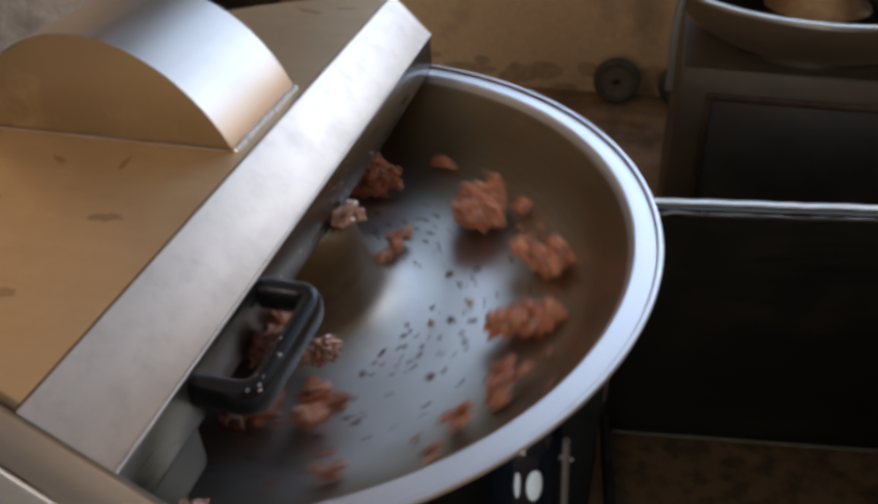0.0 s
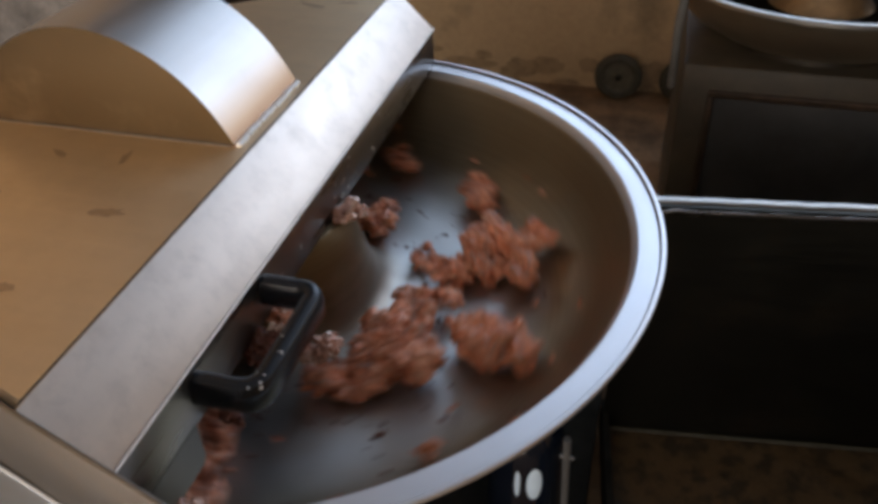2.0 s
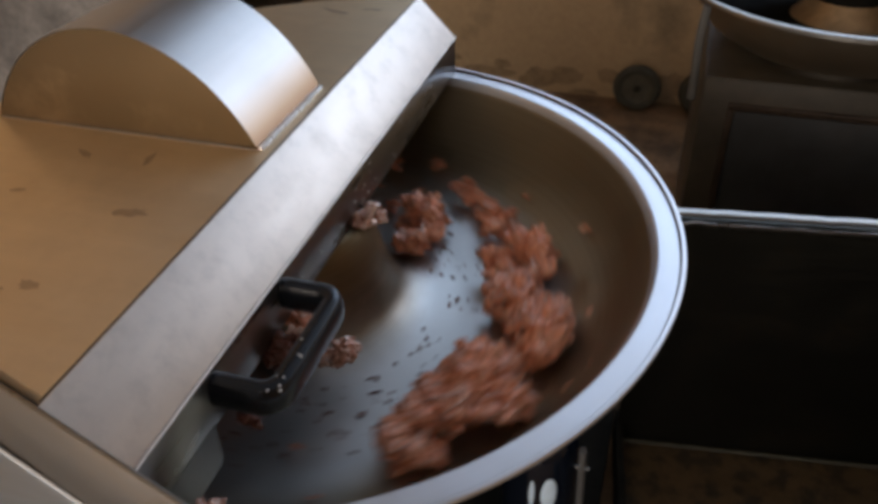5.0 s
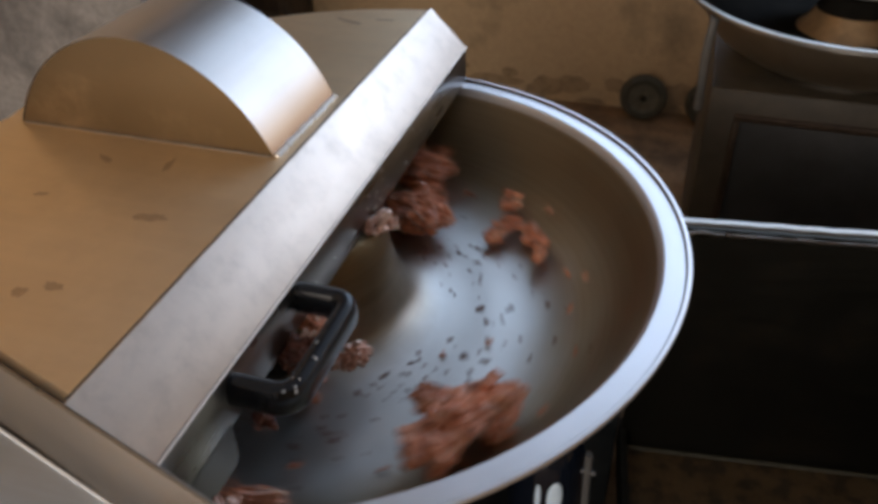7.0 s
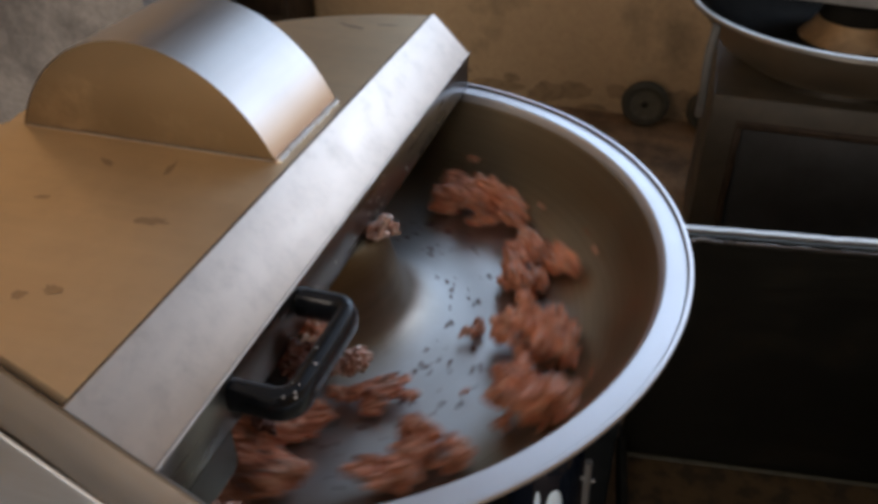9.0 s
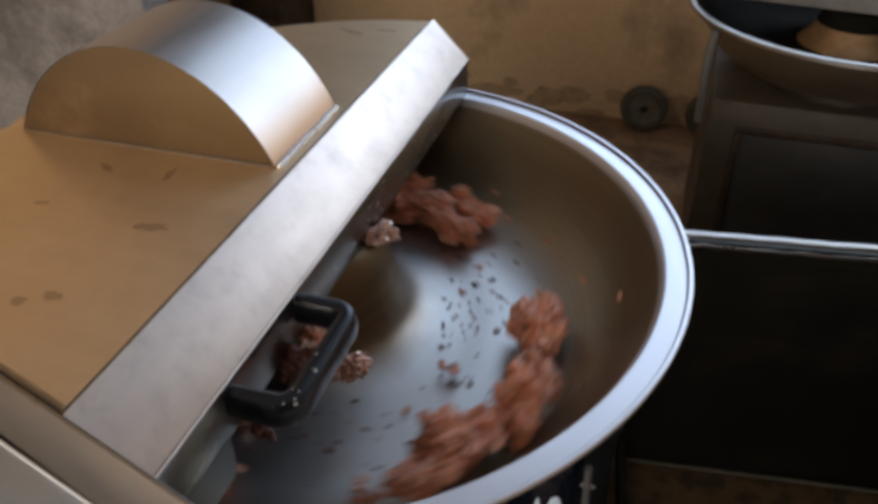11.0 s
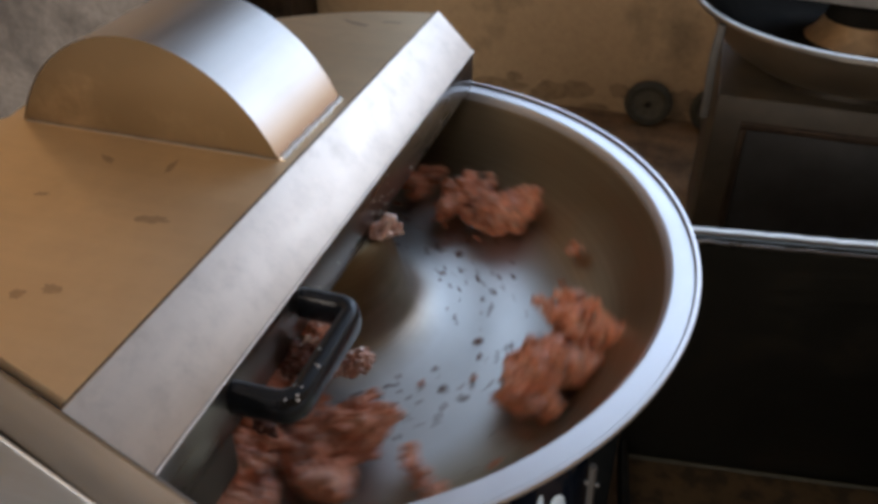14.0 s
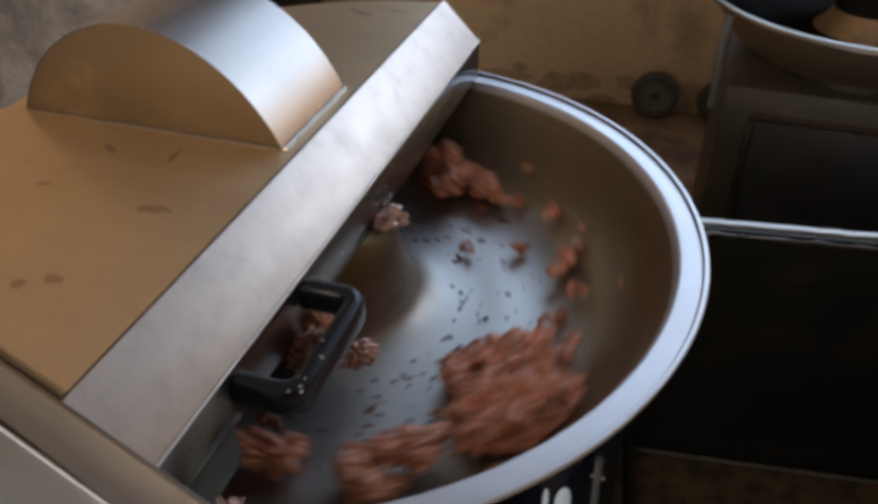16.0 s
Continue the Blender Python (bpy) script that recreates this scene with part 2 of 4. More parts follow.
FLOOR = plaster("brown_floor", (0.30, 0.18, 0.095), (0.20, 0.12, 0.06), (0.08, 0.052, 0.03), 5.0, 0.42, 0.62, 0.85)
CEILING = plaster("ceiling_plaster", (0.52, 0.55, 0.60), (0.45, 0.48, 0.52), (0.30, 0.31, 0.32), 1.5)
RUST = plaster("rusty_bottom", (0.140, 0.086, 0.038), (0.086, 0.054, 0.025), (0.042, 0.030, 0.018), 30.0, 0.45, 0.6, 0.55)
MEAT = meat_material("raw_meat", (0.74, 0.285, 0.160), (0.92, 0.66, 0.50))
MEAT_DARK = meat_material("dark_meat", (0.17, 0.055, 0.035), (0.32, 0.17, 0.12))
SPECKS = plain("white_fat", (0.72, 0.70, 0.66), 0.4)
TORN_FAT = meat_material("torn_white_fat", (0.86, 0.60, 0.50), (0.94, 0.82, 0.75))
FAT = meat_material("pale_fat", (0.58, 0.31, 0.23), (0.85, 0.70, 0.60))


# ---- mesh helpers ----
def part(name, bm, mat, parent=None, label="", smooth=True):
    me = bpy.data.meshes.new(name)
    bmesh.ops.recalc_face_normals(bm, faces=bm.faces)
    bm.to_mesh(me)
    bm.free()
    me.materials.append(mat)
    if smooth:
        for p in me.polygons:
            p.use_smooth = True
        me.set_sharp_from_angle(angle=radians(32))
    ob = new(name, me)
    if parent:
        ob.parent = parent
    if label:
        ob["label"] = label
    return ob


def empty(name, m=None):
    ob = new(name)
    ob.empty_display_size = 0.1
    if m is not None:
        ob.matrix_world = m
    return ob


def add_box(bm, x0, x1, y0, y1, z0, z1, bevel=0.0, m=None):
    r = bmesh.ops.create_cube(bm, size=1.0)
    vs = r["verts"]
    for v in vs:
        v.co = Vector(((x0 + x1) / 2 + v.co.x * (x1 - x0), (y0 + y1) / 2 + v.co.y * (y1 - y0), (z0 + z1) / 2 + v.co.z * (z1 - z0)))
    if m is not None:
        bmesh.ops.transform(bm, matrix=m, verts=vs)
    if bevel:
        es = list({e for v in vs for e in v.link_edges})
        bmesh.ops.bevel(bm, geom=es, offset=bevel, segments=2, affect="EDGES", profile=0.5)


def lathe(bm, profile, steps=128, closed=False):
    """Turns (radius, z) pairs round the z axis."""
    rings = []
    for r, z in profile:
        if r < 1e-6:
            rings.append([bm.verts.new((0, 0, z))])
        else:
            rings.append([bm.verts.new((r * math.cos(2 * math.pi * i / steps), r * math.sin(2 * math.pi * i / steps), z)) for i in range(steps)])
    pairs = list(zip(rings, rings[1:]))
    if closed:
        pairs.append((rings[-1], rings[0]))
    for a, b in pairs:
        for i in range(steps):
            j = (i + 1) % steps
            if len(a) == 1 and len(b) == 1:
                continue
            if len(a) == 1:
                bm.faces.new((a[0], b[i], b[j]))
            elif len(b) == 1:
                bm.faces.new((a[i], b[0], a[j]))
            else:
                bm.faces.new((a[i], b[i], b[j], a[j]))


def smooth_profile(points, n=6):
    """A Catmull-Rom line through (radius, z) pairs."""
    out = []
    ps = [points[0], *points, points[-1]]
    for a, b, c, d in zip(ps, ps[1:], ps[2:], ps[3:]):
        for k in range(n):
            t = k / n
            out.append(tuple(0.5 * (2 * b[i] + (c[i] - a[i]) * t + (2 * a[i] - 5 * b[i] + 4 * c[i] - d[i]) * t * t + (3 * b[i] - a[i] - 3 * c[i] + d[i]) * t ** 3) for i in (0, 1)))
    out.append(points[-1])
    return out


def sweep(bm, path, w, h, up=Vector((0, 0, 1)), seg=10, power=3.0):
    """A bar of rounded section along a line of points."""
    rings = []
    n = len(path)
    for i, p in enumerate(path):
        p = Vector(p)
        d = (Vector(path[min(i + 1, n - 1)]) - Vector(path[max(i - 1, 0)])).normalized()
        side = d.cross(up).normalized()
        u = side.cross(d).normalized()
        ring = []
        for k in range(seg * 2):
            a = math.pi * k / seg
            c, s = math.cos(a), math.sin(a)
            f = (abs(c) ** power + abs(s) ** power) ** (-1 / power)
            ring.append(bm.verts.new(p + side * (c * f * w / 2) + u * (s * f * h / 2)))
        rings.append(ring)
    for a, b in zip(rings, rings[1:]):
        for k in range(len(a)):
            j = (k + 1) % len(a)
            bm.faces.new((a[k], b[k], b[j], a[j]))
    bm.faces.new(rings[0])
    bm.faces.new(rings[-1])


def tube(bm, a, b, r, seg=16):
    a, b = Vector(a), Vector(b)
    m = Matrix.Translation((a + b) / 2) @ (b - a).to_track_quat("Z", "Y").to_matrix().to_4x4()
    bmesh.ops.create_cone(bm, cap_ends=True, segments=seg, radius1=r, radius2=r, depth=(b - a).length, matrix=m)


def loft(bm, rows_of_points):
    rings = [[bm.verts.new(p) for p in row] for row in rows_of_points]
    for a, b in zip(rings, rings[1:]):
        for k in range(len(a) - 1):
            bm.faces.new((a[k], a[k + 1], b[k + 1], b[k]))


# ---- the room ----
def room():
    x0, x1, y0, y1, top = -3.2, 3.2, -3.2, BACK, 3.0
    bm = bmesh.new()
    add_box(bm, x0 - 0.2, x1 + 0.2, y0 - 0.2, y1 + 0.2, -0.1, 0.0)
    tagged(part("floor", bm, FLOOR), "brown stained wet concrete floor", "floor", kind="structure")
    bm = bmesh.new()
    add_box(bm, -1.25, x1, y0, y1, top, top + 0.1)
    tagged(part("ceiling", bm, CEILING), "dull grey ceiling", "ceiling", kind="structure")
    # unseen tan strip, added so that the lid reflects tan
    bm = bmesh.new()
    add_box(bm, x0, -1.25, y0, y1, top - 0.03, top + 0.1)
    tagged(part("ceiling_reflector", bm, PALE_WALL), "lower tan strip of ceiling out of view, added to tint the lid", "ceiling", kind="structure")
    # the back wall, with its window opening beyond the second machine
    bm = bmesh.new()
    for a in ((-1.75, -1.5, 0, top), (-1.5, -0.35, 0, 1.3), (3.00, x1, 0, top), (-0.35, 3.00, 0, 1.14), (-0.35, 3.00, 2.80, top)):
        add_box(bm, a[0], a[1], y1, y1 + 0.2, a[2], a[3])
    tagged(part("wall_back", bm, TAN_WALL), "tan painted plaster wall with dark stains", "wall", kind="structure")
    # unseen dark piece of wall, added to darken reflections in lid and dome
    bm = bmesh.new()
    add_box(bm, -1.5, -0.35, y1 - 0.004, y1 + 0.2, 1.3, top)
    tagged(part("wall_dark_reflector", bm, DARK_WALL), "dark wall piece out of view, added for its reflection in lid and dome", "wall", kind="structure")
    wall = bpy.data.objects["wall_back"]
    rng = random.Random(4)
    for k in range(16):
        x, z = -0.55 + 1.05 * k / 16 + rng.uniform(-0.03, 0.03), rng.uniform(0.0, 0.10)
        sx, sz = rng.uniform(0.02, 0.075), rng.uniform(0.012, 0.045)
        bm = bmesh.new()
        bm.faces.new([bm.verts.new((x + math.cos(0.2992 * q) * sx * (1 + 0.2 * rng.uniform(-1, 1)), y1 - 0.002 - 0.0005 * k, max(0.001 + 0.0002 * q, z + math.sin(0.2992 * q) * sz * (1 + 0.2 * rng.uniform(-1, 1))))) for q in range(21)])
        part("damp_stain", bm, STAIN, wall, "dark mouldy stain", smooth=False)
    # unseen tan upper wall, added to brighten the lid's left side
    bm = bmesh.new()
    add_box(bm, x0, -1.75, y1 - 0.06, y1 + 0.2, 1.5, top - 0.03)
    tagged(part("wall_tan_reflector", bm, PALE_WALL), "tan upper part of the wall out of view, added to brighten the lid", "wall", kind="structure")
    bm = bmesh.new()
    add_box(bm, x0, -1.75, y1 - 0.06, y1 + 0.2, 0, 1.5)
    tagged(part("wall_back_grey", bm, GREY_WALL), "mottled grey bare concrete wall", "wall", kind="structure")
    bm = bmesh.new()
    add_box(bm, x0, -0.86, 0.95, 1.05, 0, 1.15, 0.006)
    tagged(part("wall_low_grey", bm, GREY_WALL), "low mottled grey concrete partition wall", "wall", kind="structure")
    bm = bmesh.new()
    add_box(bm, x0 - 0.2, x0, y0, y1 + 0.2, 0, top)
    tagged(part("wall_left", bm, PALE_WALL), "tan painted plaster wall", "wall", kind="structure")
    bm = bmesh.new()
    add_box(bm, x1, x1 + 0.2, y0, y1 + 0.2, 0, top)
    tagged(part("wall_right", bm, TAN_WALL), "tan painted plaster wall", "wall", kind="structure")
    # unseen wall; its opening is added to let the fill lamp in
    bm = bmesh.new()
    for a in ((x0, -2.1, 0, top), (0.7, x1, 0, top), (-2.1, 0.7, 2.4, top)):
        add_box(bm, a[0], a[1], y0 - 0.2, y0, a[2], a[3])
    tagged(part("wall_front", bm, TAN_WALL), "tan painted plaster wall with an opening added for the fill lamp", "wall", kind="structure")


room()


# ---- the bowl cutter ----
BOWL = [(0.335, -0.010), (0.331, -0.020), (0.320, -0.044), (0.302, -0.068), (0.278, -0.087), (0.250, -0.098), (0.220, -0.102), (0.186, -0.101),
        (0.156, -0.1005), (0.124, -0.0965), (0.104, -0.085), (0.094, -0.065), (0.087, -0.041), (0.081, -0.019), (0.074, -0.002), (0.066, 0.0025), (0.030, 0.0025)]
BOWL_LINE = smooth_profile(BOWL, 5)


def surface(r):
    """Height and slope of the bowl's inside at a radius."""
    for (ra, za), (rb, zb) in zip(BOWL_LINE, BOWL_LINE[1:]):
        if rb <= r <= ra:
            k = (r - rb) / max(ra - rb, 1e-6)
            return RIM + zb + (za - zb) * k, math.atan2(za - zb, ra - rb)
    return RIM - 0.02, 0.6


def bowl_cutter():
    cutter = tagged(empty("bowl_cutter"), "stainless steel bowl cutter chopping meat, its lid over half the bowl", "food machine")
    # the turning bowl
    bm = bmesh.new()
    inside = BOWL_LINE + [(0.0, 0.0025)]
    rim_in = [(0.3376, -0.004), (0.3360, -0.006)]
    under = [(r + 0.004, z - 0.012) for r, z in smooth_profile(BOWL[:9], 3)] + [(0.0, -0.115)]
    lathe(bm, rim_in + inside)
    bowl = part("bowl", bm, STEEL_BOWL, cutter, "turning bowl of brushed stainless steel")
    bowl.matrix_world = pose(0, 0, RIM)
    bm = bmesh.new()
    lathe(bm, [(0.3364, -0.0080), (0.3368, -0.0050), (0.3410, 0.0026), (0.3421, 0.0035), (0.3434, 0.0037), (0.3520, 0.0037), (0.3604, 0.0037), (0.3611, 0.0060), (0.3620, 0.0069),
               (0.3636, 0.0071), (0.3652, 0.0066), (0.3661, 0.0050), (0.3656, 0.0030), (0.3632, 0.0005), (0.3600, -0.0050), (0.352, -0.0090), (0.3430, -0.0110)], 192, True)
    part("rim", bm, STEEL_RIM, bowl, "bright rolled rim with a raised outer bead")
    # dark strip that paints the bead's inner side as shaded
    bm = bmesh.new()
    lathe(bm, [(0.3603, 0.0035), (0.3603, 0.0039), (0.3610, 0.0060), (0.3614, 0.0060), (0.3614, 0.0035)], 160, True)
    part("bead_shade", bm, STEEL_DULL, bowl, "dark line put in for the shaded inner side of the bead")
    # underside whose shade is painted in with a near-black colour
    bm = bmesh.new()
    lathe(bm, [(0.354, -0.0085), (0.345, -0.020)] + [(max(r, 0.0), z) for r, z in under])
    part("underside", bm, SHADED, bowl, "underside of the bowl, darkened for its shade")
    bm = bmesh.new()
    lathe(bm, [(0.0, 0.022), (0.016, 0.022), (0.022, 0.018), (0.024, 0.008), (0.036, 0.006), (0.040, 0.000), (0.040, -0.01), (0.0, -0.01)], 40)
    part("hub_cap", bm, STEEL_BOWL, bowl)

    # the lid: half a disc with a sloping band and an upright face over the bowl
    cx, cy, rr = 0.054, 0.015, 0.333
    xl, xr, zr = 0.0205, 0.0657, RIM + 0.050
    arc = []
    a0 = math.acos((xl - cx) / rr)
    for k in range(49):
        a = a0 + (radians(190) - a0) * k / 48
        arc.append((cx + rr * math.cos(a), cy + rr * math.sin(a)))
    arc += [(-0.300, -0.105), (-0.345, -0.180), (-0.366, -0.216), (xl, -0.3345)]
    bm = bmesh.new()
    topv = [bm.verts.new((x, y, LIDZ)) for x, y in arc]
    bm.faces.new(topv)
    e1 = [bm.verts.new((cx + (x - cx) * 1.010, cy + (y - cy) * 1.010, LIDZ - 0.005)) for x, y in arc]
    e2 = [bm.verts.new((cx + (x - cx) * 1.012, cy + (y - cy) * 1.012, RIM + 0.007)) for x, y in arc]
    e3 = [bm.verts.new((cx + (x - cx) * 0.985, cy + (y - cy) * 0.985, RIM + 0.007)) for x, y in arc]
    for a, b in ((topv, e1), (e1, e2), (e2, e3)):
        for k in range(len(a) - 1):
            bm.faces.new((a[k], b[k], b[k + 1], a[k + 1]))
    lid = part("lid", bm, STEEL_LID, cutter, "flat half-round lid of brushed steel, tan with reflections")
    # dark inner sheet added to keep the space under the lid in shade
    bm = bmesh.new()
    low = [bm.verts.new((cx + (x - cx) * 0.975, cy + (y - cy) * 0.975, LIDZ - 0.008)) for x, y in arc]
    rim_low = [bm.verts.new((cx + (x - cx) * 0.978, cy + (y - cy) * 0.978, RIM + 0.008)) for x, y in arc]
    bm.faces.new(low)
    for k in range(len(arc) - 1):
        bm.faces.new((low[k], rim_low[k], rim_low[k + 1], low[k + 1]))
    part("shade_lining", bm, SHADED, lid, "dark sheet added for the shade under the lid")
    # sloping band
    yt, yb = 0.354, -0.345
    bm = bmesh.new()
    add_box(bm, -0.0318, 0.0318, yb, yt, -0.004, 0.0, 0.0012, Matrix.Translation(((xl + xr) / 2, 0, (LIDZ + 0.0015 + zr) / 2)) @ pose(0, 0, 0, 0, math.degrees(math.atan2(LIDZ + 0.0015 - zr, xr - xl)), 0))
    part("band", bm, STEEL_BAND, lid, "bright sloping steel band with fine scratches")
    bm = bmesh.new()
    sweep(bm, [(xr + 0.0002, yb + (yt - yb) * k / 12, zr - 0.0006) for k in range(13)], 0.0026, 0.0026, seg=6, power=2)
    part("fold", bm, STEEL_BAND, lid, "bright worn fold")
    # shadow line beside the band, laid on as a thin dark strip
    bm = bmesh.new()
    sweep(bm, [(xl - 0.0016, -0.338 + 0.685 * k / 12, LIDZ + 0.0002) for k in range(13)], 0.0013, 0.0010, seg=5, power=2)
    part("lap_shadow", bm, STEEL_DULL, lid, "dark strip put in as the shadow line where the band laps the lid")
    # upright face with its lower fold
    bm = bmesh.new()
    add_box(bm, xr - 0.005, xr + 0.0005, yb, yt - 0.001, RIM + 0.004, zr - 0.002, 0.0006)
    add_box(bm, xr - 0.016, xr - 0.004, yb, yt - 0.004, RIM + 0.003, RIM + 0.0055, 0.0006)
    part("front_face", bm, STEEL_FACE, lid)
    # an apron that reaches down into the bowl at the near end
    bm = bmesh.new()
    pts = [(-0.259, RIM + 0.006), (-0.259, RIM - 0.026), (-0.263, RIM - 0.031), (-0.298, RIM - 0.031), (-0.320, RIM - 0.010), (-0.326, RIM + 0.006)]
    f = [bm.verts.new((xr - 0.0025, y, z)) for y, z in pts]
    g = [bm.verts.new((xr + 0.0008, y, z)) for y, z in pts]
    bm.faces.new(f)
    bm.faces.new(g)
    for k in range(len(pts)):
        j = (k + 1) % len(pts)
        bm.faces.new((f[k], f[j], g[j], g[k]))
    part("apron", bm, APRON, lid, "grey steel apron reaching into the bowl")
    bm = bmesh.new()
    rng = random.Random(8)
    for k in range(24):
        y = rng.uniform(-0.12, 0.33) if k % 3 else rng.uniform(0.0, 0.12)
        q = rng.uniform(0.0005, 0.0013)
        bmesh.ops.create_icosphere(bm, subdivisions=1, radius=1.0, matrix=Matrix.Translation((xr + 0.0008, y, RIM + rng.uniform(0.008, 0.044))) @ Matrix.Diagonal((q * 0.6, q, q * rng.uniform(0.8, 2.2), 1)))
    tagged(part("fat_specks", bm, SPECKS, lid, "specks of fat spattered on the face"), kind="stuff")
    # end plates
    for y in (yt - 0.0045, yb + 0.0005):
        bm = bmesh.new()
        pts = [(xl, LIDZ - 0.004), (xr - 0.004, zr - 0.004), (xr - 0.004, RIM + 0.012), (xl, RIM + 0.012)]
        f = [bm.verts.new((x, y, z)) for x, z in pts]
        g = [bm.verts.new((x, y + 0.004, z)) for x, z in pts]
        bm.faces.new(f)
        bm.faces.new(g)
        for k in range(4):
            bm.faces.new((f[k], f[(k + 1) % 4], g[(k + 1) % 4], g[k]))
        part("end_plate", bm, STEEL_FACE, lid)
    # knife cover: a rolled dome on the lid
    dxc, dzc, dr, ra, y1, y2 = -0.1252, RIM + 0.0249, 0.1447, 1.134, -0.043, 0.0847
    t0 = math.asin((LIDZ - dzc) / (dr * ra))
    ts = [t0 + (math.pi - 2 * t0) * k / 48 for k in range(49)]
    prof = [(dxc + dr * math.cos(t), dzc + dr * ra * math.sin(t)) for t in ts]
    bm = bmesh.new()
    loft(bm, [[(x, y, z) for x, z in prof] for y in (y1 - 0.0012, y1, y1 + 0.003, (y1 + y2) / 2, y2)])
    part("dome_shell", bm, STEEL_TINTED, lid, "rolled steel dome over the knives")
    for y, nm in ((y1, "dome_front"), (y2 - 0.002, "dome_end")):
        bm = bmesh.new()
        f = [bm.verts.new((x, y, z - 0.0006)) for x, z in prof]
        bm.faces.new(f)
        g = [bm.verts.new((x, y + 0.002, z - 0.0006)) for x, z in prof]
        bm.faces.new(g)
        part(nm, bm, STEEL_DOME_SHADED, lid)
    # weld beads along the dome's foot
    bm = bmesh.new()
    rng = random.Random(5)
    xw = prof[0][0] + 0.0012
    n = 26
    for k in range(n):
        y = y1 + (y2 - y1) * (k + 0.5) / n
        s = 0.0030 + rng.random() * 0.0012
        bmesh.ops.create_icosphere(bm, subdivisions=2, radius=1.0, matrix=Matrix.Translation((xw + rng.uniform(-0.0006, 0.0006), y, LIDZ + 0.0006)) @ Matrix.Diagonal((s, 0.0030, s * 0.9, 1)))
    part("weld_seam", bm, WELD, lid, "row of bright weld beads")
    bm = bmesh.new()
    sweep(bm, [(prof[-1][0] + 0.004 + (prof[0][0] - prof[-1][0] - 0.008) * k / 20, y1 - 0.0012, LIDZ + 0.0006) for k in range(21)], 0.0016, 0.0016, seg=6, power=2)
    part("front_seam", bm, STEEL_PANEL, lid)

    rng = random.Random(21)
    for x, y, sx, sy, turn in ((-0.078, -0.262, 0.006, 0.005, 20), (-0.060, -0.250, 0.007, 0.005, -10), (-0.044, -0.156, 0.013, 0.005, 15), (-0.076, -0.080, 0.003, 0.011, 8),
                               (-0.135, -0.085, 0.010, 0.003, -30), (-0.150, -0.150, 0.006, 0.003, 10), (-0.06, 0.285, 0.02, 0.004, -20), (-0.02, 0.300, 0.012, 0.003, 10)):
        bm = bmesh.new()
        ring = []
        for k in range(18):
            a = 2 * math.pi * k / 18
            f = 1 + 0.32 * rng.uniform(-1, 1)
            ring.append(bm.verts.new((math.cos(a) * sx * f, math.sin(a) * sy * f, 0.0)))
        bm.faces.new(ring)
        sm = part("grease_smudge", bm, SMUDGE, lid, "brown greasy smudge")
        sm.matrix_world = pose(x, y, LIDZ + 0.0002, 0, 0, turn)

    # the handle, a bent bar on two feet
    hx, hz, ya, yb2 = 0.1115, RIM + 0.031, -0.142, -0.249
    pts = []
    rad = 0.014
    for k in range(4):
        pts.append((xr + (hx - rad - xr) * k / 3, ya, hz))
    for k in range(1, 7):
        a = math.pi / 2 * k / 6
        pts.append((hx - rad + rad * math.sin(a), ya - rad + rad * math.cos(a), hz))
    for k in range(1, 7):
        pts.append((hx, ya - rad + (yb2 + rad - ya + rad) * k / 7, hz))
    for k in range(0, 7):
        a = math.pi / 2 * k / 6
        pts.append((hx - rad + rad * math.cos(a), yb2 + rad - rad * math.sin(a), hz))
    for k in range(1, 4):
        pts.append((hx - rad + (xr - hx + rad) * k / 3, yb2, hz))
    bm = bmesh.new()
    sweep(bm, pts, 0.0175, 0.025, seg=10)
    handle = part("handle", bm, BLACK, lid, "black plastic handle spotted with fat")
    bm = bmesh.new()
    rng = random.Random(11)
    for k in range(10):
        y = rng.uniform(yb2 - 0.004, ya - 0.03)
        s = rng.uniform(0.0005, 0.0012)
        bmesh.ops.create_icosphere(bm, subdivisions=1, radius=s, matrix=Matrix.Translation((hx + rng.uniform(-0.004, 0.005), y, hz + 0.0122)) @ Matrix.Diagonal((1, 1.3, 0.5, 1)))
    part("fat_specks", bm, SPECKS, handle, "tiny pale specks of fat")

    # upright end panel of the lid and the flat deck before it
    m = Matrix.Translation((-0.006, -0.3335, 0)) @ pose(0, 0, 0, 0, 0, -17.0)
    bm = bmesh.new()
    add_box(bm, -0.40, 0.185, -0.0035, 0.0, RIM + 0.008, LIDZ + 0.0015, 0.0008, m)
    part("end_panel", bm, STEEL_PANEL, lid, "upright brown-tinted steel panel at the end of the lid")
    bm = bmesh.new()
    sweep(bm, [m @ Vector((-0.40 + 0.585 * k / 12, -0.0018, LIDZ + 0.0012)) for k in range(13)], 0.0022, 0.0022, seg=6, power=2)
    part("panel_edge", bm, STEEL_FACE, lid, "bare worn top edge")
    m = Matrix.Translation((-0.0165, -0.3358, 0)) @ pose(0, 0, 0, 0, 0, -15.9)
    bm = bmesh.new()
    add_box(bm, -0.42, 0.098, -0.20, 0.0, RIM + 0.010, RIM + 0.024, 0.0014, m)
    deck = part("side_deck", bm, STEEL_DECK, cutter, "flat brushed steel deck with a bright edge")
    # glint along the deck's edge, added as a white strip
    bm = bmesh.new()
    sweep(bm, [m @ Vector((-0.42 + 0.515 * k / 12, -0.0004, RIM + 0.0238)) for k in range(13)], 0.0028, 0.0028, seg=6, power=2)
    part("deck_edge", bm, EDGE, deck, "white strip painted as the glint on the deck's edge")

    # body under the bowl
    bm = bmesh.new()
